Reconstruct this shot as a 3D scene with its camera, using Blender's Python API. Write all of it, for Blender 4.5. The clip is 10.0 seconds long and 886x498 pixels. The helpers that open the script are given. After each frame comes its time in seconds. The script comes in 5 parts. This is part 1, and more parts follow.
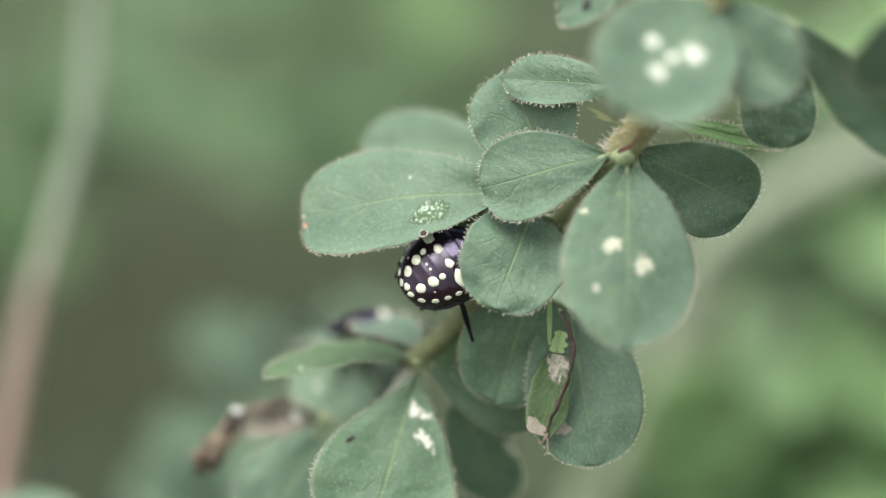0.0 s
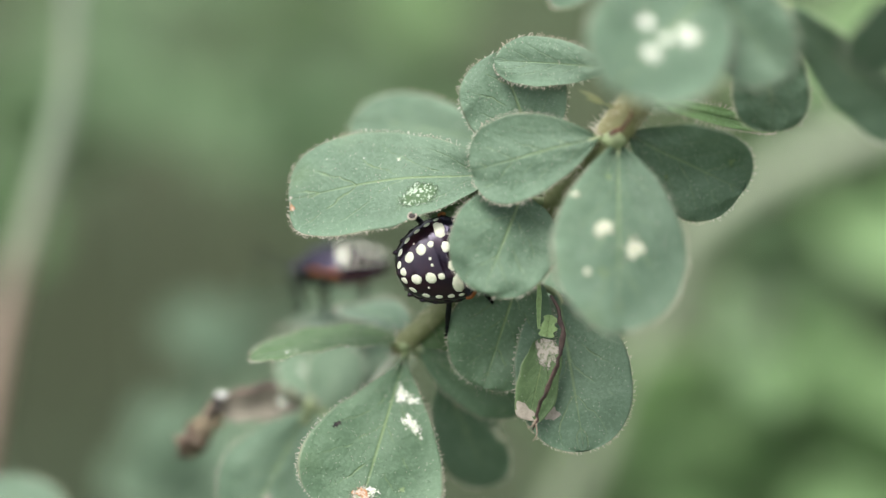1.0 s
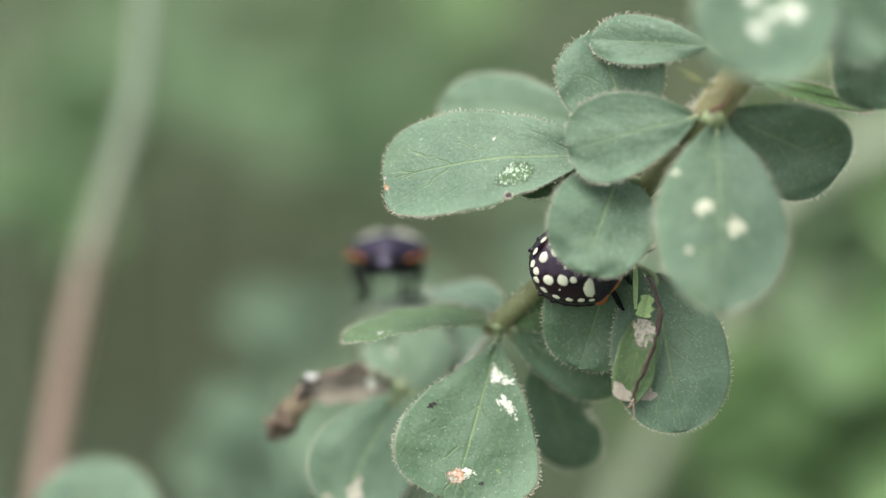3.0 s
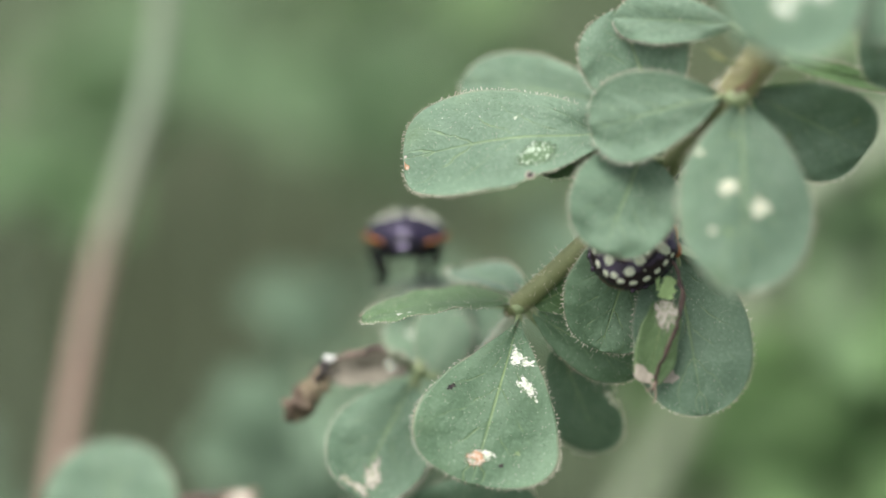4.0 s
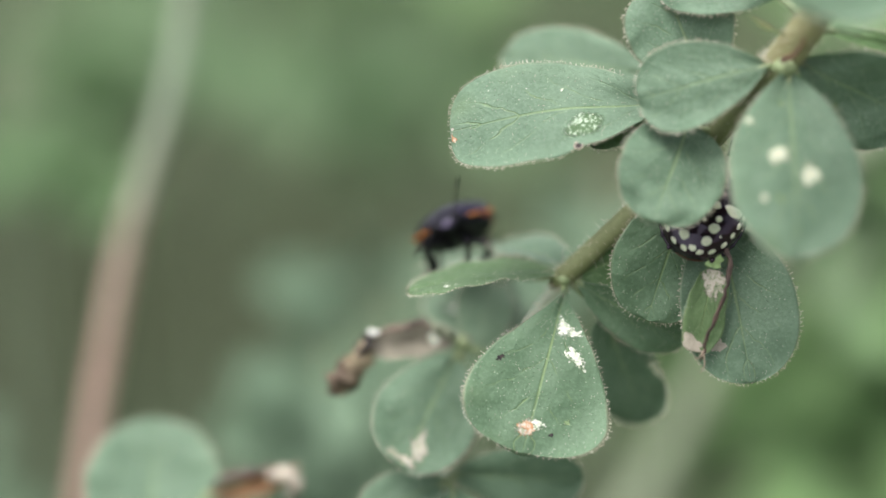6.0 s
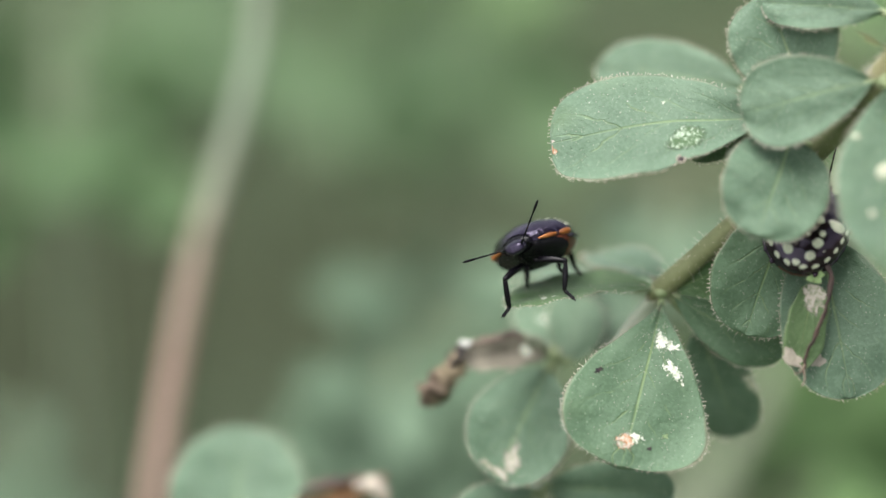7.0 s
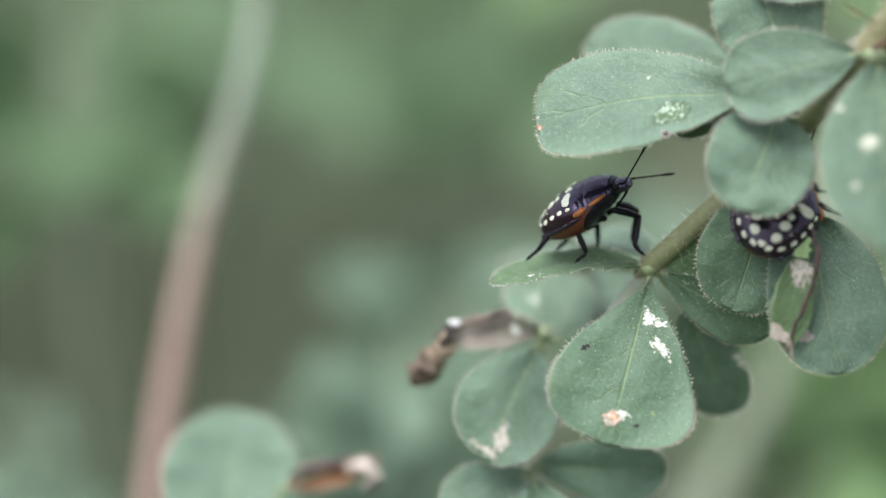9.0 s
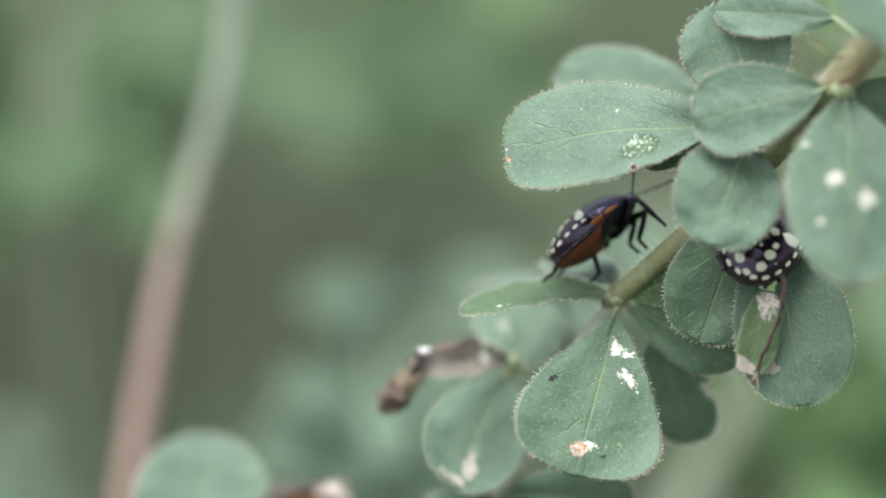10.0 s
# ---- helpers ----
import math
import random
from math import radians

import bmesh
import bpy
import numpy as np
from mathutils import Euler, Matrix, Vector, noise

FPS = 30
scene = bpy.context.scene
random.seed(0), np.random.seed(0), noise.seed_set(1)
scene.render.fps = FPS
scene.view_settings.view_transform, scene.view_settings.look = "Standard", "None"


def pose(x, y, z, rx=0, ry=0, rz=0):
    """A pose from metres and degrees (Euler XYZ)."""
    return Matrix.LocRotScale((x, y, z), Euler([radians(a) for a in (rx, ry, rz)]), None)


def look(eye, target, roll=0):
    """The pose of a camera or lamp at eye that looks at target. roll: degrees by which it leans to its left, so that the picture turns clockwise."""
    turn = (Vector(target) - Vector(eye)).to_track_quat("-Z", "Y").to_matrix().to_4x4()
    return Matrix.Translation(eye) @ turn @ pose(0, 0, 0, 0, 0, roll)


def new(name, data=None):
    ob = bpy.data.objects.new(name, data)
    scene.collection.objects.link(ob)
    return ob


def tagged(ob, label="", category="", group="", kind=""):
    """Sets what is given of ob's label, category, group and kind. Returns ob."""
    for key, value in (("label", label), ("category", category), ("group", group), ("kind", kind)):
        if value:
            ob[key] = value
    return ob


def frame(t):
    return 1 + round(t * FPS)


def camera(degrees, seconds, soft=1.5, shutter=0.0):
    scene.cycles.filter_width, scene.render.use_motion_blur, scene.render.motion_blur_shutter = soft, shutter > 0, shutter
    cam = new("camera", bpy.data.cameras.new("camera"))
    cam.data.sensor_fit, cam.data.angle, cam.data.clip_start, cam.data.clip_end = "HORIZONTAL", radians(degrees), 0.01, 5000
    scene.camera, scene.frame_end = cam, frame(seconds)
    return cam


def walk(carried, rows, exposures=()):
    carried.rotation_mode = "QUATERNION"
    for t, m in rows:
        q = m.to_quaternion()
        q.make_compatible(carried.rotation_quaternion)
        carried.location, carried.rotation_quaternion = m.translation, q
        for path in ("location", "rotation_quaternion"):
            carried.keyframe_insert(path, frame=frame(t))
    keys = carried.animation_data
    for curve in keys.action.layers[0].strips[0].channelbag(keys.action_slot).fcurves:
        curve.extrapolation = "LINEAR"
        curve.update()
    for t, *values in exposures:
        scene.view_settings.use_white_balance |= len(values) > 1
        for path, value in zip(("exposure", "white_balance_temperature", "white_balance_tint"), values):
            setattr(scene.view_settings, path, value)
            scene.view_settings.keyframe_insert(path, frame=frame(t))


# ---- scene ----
# The plant's own space, in millimetres: x across, y away from the eye, z up; the eye looks down on the plant by 20 degrees.
MM = 0.001
HEIGHT = 0.44
BASE = Matrix.Translation((0, 0, HEIGHT)) @ pose(0, 0, 0, -20, 0, 0)


def spot(p):
    """A place in the world from millimetres of the plant's space."""
    return BASE @ (Vector(p) * MM)


def stand(x, y, z, rx=0, ry=0, rz=0):
    return BASE @ pose(x * MM, y * MM, z * MM, rx, ry, rz)


# ---- camera ----
cam = camera(18.0, 10.0, soft=1.25, shutter=0.0)
cam.data.dof.use_dof = True
cam.data.dof.focus_distance = 0.2785
cam.data.dof.aperture_fstop = 6.0
PATH = [
    (0.0, -0.00, -0.00, 0.00, 90.000, 0.000, 0.000),
    (0.5, -0.60, 2.29, -0.11, 89.854, -0.097, -0.275),
    (1.0, -1.78, 2.77, -1.03, 89.864, -0.261, -0.600),
    (1.5, -3.51, 2.46, -1.23, 89.853, -0.268, -0.730),
    (2.0, -6.97, 4.17, -3.13, 89.980, -0.296, -0.543),
    (2.5, -7.72, 4.54, -4.63, 90.166, -0.218, -0.608),
    (3.0, -10.48, 4.29, -2.89, 89.827, -0.190, -0.436),
    (4.5, -11.42, 7.91, -5.35, 89.737, -0.585, -0.061),
    (5.0, -14.60, 6.52, -6.05, 89.814, -0.410, -0.674),
    (5.2, -16.56, 7.16, -6.78, 89.930, -0.431, -0.700),
    (6.3, -21.60, 4.96, -8.34, 89.905, 0.102, -1.296),
    (6.5, -22.63, 5.70, -7.04, 89.823, -0.028, -1.069),
    (7.0, -32.08, 6.35, -7.35, 89.976, -0.591, -1.460),
    (7.5, -33.96, 7.83, -9.08, 90.150, -0.847, -1.302),
    (8.0, -29.99, 7.96, -10.69, 90.207, -0.531, -0.811),
    (8.5, -28.07, 6.72, -11.77, 90.391, -0.488, -0.522),
    (9.0, -25.72, 7.34, -10.59, 90.184, -0.261, -0.458),
    (9.5, -23.25, 6.78, -10.81, 90.357, -0.167, -0.667),
    (10.0, -24.06, 5.70, -5.69, 89.813, -0.469, -0.742),
]
walk(cam, [(row[0], stand(*row[1:])) for row in PATH],
     [(0, 0.68, 6480, 10), (5.0, 0.68, 6480, 10), (7.2, 0.76, 6480, 10), (8.5, 0.775, 6060, 16), (9.6, 0.76, 6060, 16), (10.0, 0.76, 6130, 15)])

# ---- light: a bright overcast sky ----
world = bpy.data.worlds.new("overcast_sky")
scene.world = world
world.use_nodes = True
wn, wl = world.node_tree.nodes, world.node_tree.links
sky = wn.new("ShaderNodeTexSky")
sky.sky_type, sky.sun_disc = "NISHITA", False
sky.sun_elevation, sky.sun_rotation = radians(58), radians(-140)
sky.dust_density, sky.air_density = 4.0, 1.0
grey = wn.new("ShaderNodeHueSaturation")
grey.inputs["Saturation"].default_value = 0.3
wl.new(sky.outputs[0], grey.inputs["Color"])
wl.new(grey.outputs[0], wn["Background"].inputs["Color"])
wn["Background"].inputs["Strength"].default_value = 0.128

sun = new("sun", bpy.data.lights.new("sun", "SUN"))
sun.data.energy, sun.data.angle, sun.data.color = 2.75, radians(40), (1.0, 0.98, 0.95)
sun.matrix_world = look((-0.18, -0.06, 1.2), (0, 0, 0))


# ---- materials ----
def nodes_of(name):
    mat = bpy.data.materials.new(name)
    mat.use_nodes = True
    nt = mat.node_tree
    return mat, nt, nt.nodes["Principled BSDF"]


def node(nt, kind, **values):
    n = nt.nodes.new(kind)
    for key, value in values.items():
        n.inputs[key.replace("_", " ")].default_value = value
    return n


def maths(nt, op, a, b=None, c=None):
    n = nt.nodes.new("ShaderNodeMath")
    n.operation = op
    for i, v in enumerate((a, b, c)):
        if v is None:
            continue
        if isinstance(v, (int, float)):
            n.inputs[i].default_value = v
        else:
            nt.links.new(v, n.inputs[i])
    return n.outputs[0]


def blend(nt, fac, a, b):
    n = nt.nodes.new("ShaderNodeMix")
    n.data_type = "RGBA"
    for i, v in ((0, fac), (6, a), (7, b)):
        if isinstance(v, tuple):
            n.inputs[i].default_value = (*v, 1)
        elif isinstance(v, (int, float)):
            n.inputs[i].default_value = v
        else:
            nt.links.new(v, n.inputs[i])
    return n.outputs[2]


def step(nt, v, lo, hi):
    n = nt.nodes.new("ShaderNodeMapRange")
    n.interpolation_type = "SMOOTHSTEP"
    nt.links.new(v, n.inputs[0])
    n.inputs[1].default_value, n.inputs[2].default_value = lo, hi
    return n.outputs[0]


def noisy(nt, scale, detail=3.0, rough=0.55):
    n = node(nt, "ShaderNodeTexNoise", Scale=scale, Detail=detail, Roughness=rough)
    co = nt.nodes.new("ShaderNodeTexCoord")
    nt.links.new(co.outputs["Object"], n.inputs["Vector"])
    return n.outputs[0]


def bumpy(nt, bsdf, height, strength, distance):
    n = node(nt, "ShaderNodeBump", Strength=strength, Distance=distance)
    nt.links.new(height, n.inputs["Height"])
    nt.links.new(n.outputs[0], bsdf.inputs["Normal"])


def leaf_material(name, low, high, vein, edge=(0.36, 0.31, 0.23), sheen=0.26, through_light=0.22):
    mat, nt, bsdf = nodes_of(name)
    uv = nt.nodes.new("ShaderNodeUVMap")
    sep = nt.nodes.new("ShaderNodeSeparateXYZ")
    nt.links.new(uv.outputs[0], sep.inputs[0])
    s, v = sep.outputs[0], sep.outputs[1]
    side = maths(nt, "ABSOLUTE", maths(nt, "MULTIPLY_ADD", v, 2.0, -1.0))
    wob = maths(nt, "MULTIPLY", noisy(nt, 260, 3), 1.0)
    rib_w = maths(nt, "MULTIPLY_ADD", s, -0.030, 0.046)
    rib = maths(nt, "SUBTRACT", 1.0, step(nt, maths(nt, "DIVIDE", side, rib_w), 0.30, 1.15))
    phase = maths(nt, "ADD", maths(nt, "MULTIPLY_ADD", s, 4.6, wob), maths(nt, "MULTIPLY", side, -2.0))
    saw = maths(nt, "ABSOLUTE", maths(nt, "SUBTRACT", maths(nt, "FRACT", phase), 0.5))
    lateral = maths(nt, "SUBTRACT", 1.0, step(nt, saw, 0.012, 0.06))
    lateral = maths(nt, "MULTIPLY", lateral, maths(nt, "SUBTRACT", 1.0, step(nt, side, 0.30, 0.85)))
    lateral = maths(nt, "MULTIPLY", lateral, step(nt, noisy(nt, 420, 2), 0.36, 0.62))
    big, fine = noisy(nt, 160, 3), noisy(nt, 2600, 3)
    col = blend(nt, step(nt, big, 0.30, 0.72), low, high)
    col = blend(nt, maths(nt, "MULTIPLY", step(nt, fine, 0.42, 0.72), 0.36), col, tuple(min(1, c * 1.4 + 0.02) for c in high))
    wide = noisy(nt, 70, 2)
    col = blend(nt, maths(nt, "MULTIPLY", step(nt, wide, 0.52, 0.75), 0.5), col, tuple(c * f for c, f in zip(high, (1.22, 1.12, 0.78))))
    # paler towards the margin, and beside the rib
    col = blend(nt, maths(nt, "MULTIPLY", step(nt, side, 0.6, 1.0), 0.28), col, tuple(min(1, c * 1.4) for c in high))
    co = nt.nodes.new("ShaderNodeTexCoord")

    def points(scale, radius, share):
        """Small round points, on a share of the cells alone."""
        vor = node(nt, "ShaderNodeTexVoronoi", Scale=scale)
        nt.links.new(co.outputs["Object"], vor.inputs["Vector"])
        few = nt.nodes.new("ShaderNodeSeparateColor")
        nt.links.new(vor.outputs["Color"], few.inputs[0])
        p = maths(nt, "SUBTRACT", 1.0, step(nt, vor.outputs["Distance"], radius * 0.6, radius))
        return maths(nt, "MULTIPLY", p, maths(nt, "LESS_THAN", few.outputs[0], share))
    pits, specks = points(3300.0, 0.25, 0.5), points(2300.0, 0.20, 0.30)
    col = blend(nt, maths(nt, "MULTIPLY", pits, 0.42), col, tuple(c * 0.42 for c in low))
    col = blend(nt, maths(nt, "MULTIPLY", specks, 0.6), col, (0.44, 0.54, 0.38))
    col = blend(nt, maths(nt, "MULTIPLY", lateral, 0.42), col, vein)
    col = blend(nt, maths(nt, "MULTIPLY", rib, maths(nt, "MULTIPLY_ADD", step(nt, s, 0.35, 0.95), -0.38, 0.62)), col, vein)
    rim = maths(nt, "MULTIPLY", step(nt, side, 0.955, 1.0), maths(nt, "MULTIPLY", step(nt, big, 0.35, 0.65), 0.55))
    col = blend(nt, rim, col, edge)
    nt.links.new(col, bsdf.inputs["Base Color"])
    bsdf.inputs["Roughness"].default_value = 0.55
    bsdf.inputs["Specular IOR Level"].default_value = 0.32
    bsdf.inputs["Sheen Weight"].default_value = sheen
    bsdf.inputs["Sheen Roughness"].default_value = 0.4
    bsdf.inputs["Sheen Tint"].default_value = (0.87, 0.95, 0.89, 1)
    h = maths(nt, "ADD", maths(nt, "MULTIPLY", fine, 0.45), maths(nt, "MULTIPLY", rib, -0.35))
    h = maths(nt, "ADD", h, maths(nt, "MULTIPLY", lateral, -0.5))
    h = maths(nt, "ADD", h, maths(nt, "MULTIPLY", big, 1.3))
    h = maths(nt, "ADD", h, maths(nt, "MULTIPLY", noisy(nt, 620, 3), 1.5))
    h = maths(nt, "ADD", h, maths(nt, "MULTIPLY", pits, -0.4))
    bumpy(nt, bsdf, h, 0.8, 0.00022)
    # light that passes through the blade
    trans = nt.nodes.new("ShaderNodeBsdfTranslucent")
    nt.links.new(blend(nt, 0.5, col, (0.20, 0.34, 0.07)), trans.inputs["Color"])
    mix = nt.nodes.new("ShaderNodeMixShader")
    mix.inputs[0].default_value = through_light
    nt.links.new(bsdf.outputs[0], mix.inputs[1])
    nt.links.new(trans.outputs[0], mix.inputs[2])
    nt.links.new(mix.outputs[0], nt.nodes["Material Output"].inputs[0])
    return mat


def plain_material(name, a, b, scale, rough=0.6, bump=0.4, dist=0.0001, metal=0.0, coat=0.0, spec=0.5):
    mat, nt, bsdf = nodes_of(name)
    big, fine = noisy(nt, scale, 4), noisy(nt, scale * 6, 3)
    col = blend(nt, step(nt, big, 0.3, 0.7), a, b)
    col = blend(nt, maths(nt, "MULTIPLY", step(nt, fine, 0.45, 0.75), 0.3), col, tuple(c * 0.55 for c in a))
    nt.links.new(col, bsdf.inputs["Base Color"])
    nt.links.new(maths(nt, "MULTIPLY_ADD", fine, 0.25, rough - 0.12), bsdf.inputs["Roughness"])
    bsdf.inputs["Metallic"].default_value = metal
    bsdf.inputs["Coat Weight"].default_value = coat
    bsdf.inputs["Specular IOR Level"].default_value = spec
    bumpy(nt, bsdf, maths(nt, "ADD", fine, maths(nt, "MULTIPLY", big, 1.5)), bump, dist)
    return mat


LEAF = leaf_material("leaf_grey_green", (0.104, 0.174, 0.110), (0.152, 0.236, 0.156), (0.27, 0.37, 0.17), sheen=0.34)
FRESH = leaf_material("torn_leaf_green", (0.38, 0.55, 0.24), (0.44, 0.60, 0.28), (0.26, 0.36, 0.14))
OLIVE = leaf_material("torn_leaf_olive", (0.105, 0.175, 0.075), (0.145, 0.225, 0.10), (0.22, 0.30, 0.12))
GREEN_LEAF = leaf_material("leaf_fresh_green", (0.158, 0.272, 0.108), (0.212, 0.350, 0.146), (0.26, 0.36, 0.14))
EDGE_ON = leaf_material("leaf_bright_green", (0.100, 0.172, 0.080), (0.145, 0.232, 0.116), (0.10, 0.19, 0.07), sheen=0.14, through_light=0.30)
# paler copy of LEAF; the light that shaded leaves lack is put in its colour
BRIGHTENED_LEAF = leaf_material("leaf_pale_brightened", (0.160, 0.245, 0.160), (0.205, 0.300, 0.200), (0.34, 0.43, 0.28), sheen=0.34, through_light=0.34)
# slightly darker and greener than LEAF, for three of the leaves
DARKER_LEAF = leaf_material("leaf_darker_green", (0.092, 0.160, 0.091), (0.134, 0.215, 0.131), (0.25, 0.35, 0.14), sheen=0.26)
DIM_LEAF = leaf_material("leaf_deep_green", (0.070, 0.135, 0.052), (0.095, 0.165, 0.070), (0.22, 0.30, 0.12))
STEM = plain_material("hairy_green_stem", (0.225, 0.250, 0.118), (0.168, 0.185, 0.082), 250)
YOUNG_STEM = plain_material("pale_downy_stem", (0.37, 0.36, 0.19), (0.28, 0.26, 0.13), 250, 0.8)
STALK = plain_material("yellow_green_leaf_stalk", (0.30, 0.36, 0.19), (0.24, 0.30, 0.15), 400, 0.6)
# pale down, its colour whitened further to make up for the leaves' shade
DOWNY_STEM = plain_material("downy_pale_stem", (0.66, 0.70, 0.58), (0.54, 0.60, 0.46), 250, 0.9)
PALE_STEM = plain_material("pale_grey_green_stalk", (0.275, 0.32, 0.215), (0.23, 0.275, 0.18), 60)
HAIR = plain_material("pale_hair", (0.72, 0.70, 0.58), (0.54, 0.45, 0.35), 500, 0.45)


def eaten_material(name, pale, second, share, scale, ragged=1.3):
    """Bleached tissue with islands of another colour; it ends in ragged flecks, between which the leaf shows."""
    mat, nt, bsdf = nodes_of(name)
    a, c = noisy(nt, scale, 4, 0.65), noisy(nt, scale * 4, 2)
    col = blend(nt, step(nt, a, share - 0.06, share + 0.06), pale, second)
    col = blend(nt, maths(nt, "MULTIPLY", step(nt, c, 0.4, 0.7), 0.15), col, tuple(x * 0.7 for x in pale))
    nt.links.new(col, bsdf.inputs["Base Color"])
    bsdf.inputs["Roughness"].default_value = 0.7
    bumpy(nt, bsdf, maths(nt, "SUBTRACT", c, a), 0.8, 0.0002)
    uv = nt.nodes.new("ShaderNodeUVMap")
    far = nt.nodes.new("ShaderNodeVectorMath")
    far.operation = "LENGTH"
    nt.links.new(uv.outputs[0], far.inputs[0])
    torn = maths(nt, "MULTIPLY_ADD", maths(nt, "SUBTRACT", noisy(nt, scale * 1.1, 6, 0.75), 0.5), 3.0 * ragged, far.outputs["Value"])
    clear = nt.nodes.new("ShaderNodeBsdfTransparent")
    mix = nt.nodes.new("ShaderNodeMixShader")
    nt.links.new(step(nt, torn, 0.62, 1.02), mix.inputs[0])
    nt.links.new(bsdf.outputs[0], mix.inputs[1])
    nt.links.new(clear.outputs[0], mix.inputs[2])
    nt.links.new(mix.outputs[0], nt.nodes["Material Output"].inputs[0])
    return mat


SCAR = eaten_material("bleached_leaf_tissue", (0.74, 0.76, 0.65), (0.44, 0.52, 0.36), 0.53, 2300)
OLD_SCAR = eaten_material("yellowed_leaf_tissue", (0.56, 0.58, 0.43), (0.34, 0.42, 0.26), 0.58, 2000, 1.0)
CHEWED = eaten_material("chewed_leaf_tissue", (0.45, 0.55, 0.42), (0.055, 0.115, 0.04), 0.45, 2600, 0.35)
RUST = eaten_material("orange_rot", (0.45, 0.215, 0.095), (0.56, 0.49, 0.40), 0.48, 2200, 0.9)
PARCHED = eaten_material("parched_leaf_tissue", (0.47, 0.43, 0.36), (0.26, 0.29, 0.19), 0.52, 1500, 1.0)
WHITE_TISSUE = plain_material("white_dead_tissue", (0.70, 0.70, 0.66), (0.55, 0.56, 0.50), 900, 0.8)
DRIED = plain_material("dried_cream_leaf", (0.50, 0.44, 0.36), (0.36, 0.32, 0.26), 900, 0.8)
FRASS = eaten_material("dark_frass_crumbs", (0.014, 0.012, 0.012), (0.05, 0.035, 0.030), 0.55, 2600, 1.2)
YELLOWED = eaten_material("yellowed_fleck", (0.205, 0.290, 0.130), (0.17, 0.255, 0.115), 0.5, 1800, 1.4)
REDDISH = plain_material("reddish_brown_bract", (0.17, 0.062, 0.036), (0.08, 0.030, 0.022), 600, 0.7, 0.7)
PALE_FRAY = plain_material("pale_dry_fibre", (0.40, 0.32, 0.24), (0.24, 0.18, 0.13), 700, 0.8)
WITHERED = plain_material("withered_leaf", (0.25, 0.225, 0.175), (0.115, 0.105, 0.075), 300, 0.8, 0.6)
DRY_ORANGE = plain_material("dry_orange_leaf", (0.42, 0.23, 0.11), (0.25, 0.13, 0.07), 500, 0.8, 0.7)
DARK_BROWN = plain_material("dark_brown_leaf_edge", (0.065, 0.048, 0.040), (0.17, 0.125, 0.095), 400, 0.8, 0.8)
FLECK = plain_material("dark_frass", (0.012, 0.010, 0.010), (0.035, 0.024, 0.022), 900, 0.7)
TAN = plain_material("tan_shrivelled_leaf", (0.36, 0.29, 0.19), (0.09, 0.062, 0.045), 330, 0.85, 0.8)
ROLL = plain_material("purple_brown_roll", (0.050, 0.034, 0.031), (0.12, 0.078, 0.062), 700, 0.8, 0.8)
SHELL = plain_material("black_purple_shell", (0.006, 0.003, 0.008), (0.020, 0.006, 0.010), 500, 0.16, 0.25, 0.00005, spec=0.55)
SHELL.node_tree.nodes["Principled BSDF"].inputs["Specular Tint"].default_value = (0.86, 0.80, 1.0, 1)
SHIELD = plain_material("glossy_black_shield", (0.006, 0.004, 0.010), (0.012, 0.008, 0.020), 420, 0.15, 0.7, 0.00012, spec=0.6)
SHIELD.node_tree.nodes["Principled BSDF"].inputs["IOR"].default_value = 1.62
SHIELD.node_tree.nodes["Principled BSDF"].inputs["Specular Tint"].default_value = (0.80, 0.72, 1.0, 1)
THORAX = plain_material("black_thorax", (0.003, 0.003, 0.004), (0.007, 0.005, 0.009), 700, 0.22, 1.0, 0.0002, spec=0.22)
LEGS = plain_material("black_leg", (0.003, 0.003, 0.004), (0.006, 0.005, 0.008), 900, 0.24, 0.3, 0.00004, spec=0.20)
CREAM = plain_material("cream_spot", (0.76, 0.77, 0.62), (0.66, 0.70, 0.52), 900, 0.4, 0.2, 0.00004)
ORANGE = plain_material("rust_orange_belly", (0.135, 0.027, 0.006), (0.070, 0.013, 0.004), 600, 0.38, 0.4, 0.00006)
AMBER = plain_material("amber_margin", (0.36, 0.13, 0.022), (0.25, 0.075, 0.015), 800, 0.4, 0.3, 0.00005)


def stalk_material():
    """Pink-brown below, passing to grey-green above."""
    mat, nt, bsdf = nodes_of("pink_brown_stalk")
    co = nt.nodes.new("ShaderNodeTexCoord")
    sep = nt.nodes.new("ShaderNodeSeparateXYZ")
    nt.links.new(co.outputs["Object"], sep.inputs[0])
    h = maths(nt, "MULTIPLY_ADD", noisy(nt, 60, 3), 0.02, sep.outputs[2])
    col = blend(nt, step(nt, h, 0.300, 0.336), (0.37, 0.255, 0.205), (0.265, 0.325, 0.235))
    col = blend(nt, maths(nt, "MULTIPLY", step(nt, noisy(nt, 400, 3), 0.4, 0.7), 0.3), col, (0.22, 0.16, 0.11))
    nt.links.new(col, bsdf.inputs["Base Color"])
    bsdf.inputs["Roughness"].default_value = 0.65
    bumpy(nt, bsdf, noisy(nt, 300, 3), 0.4, 0.0002)
    return mat


PINK_STEM = stalk_material()


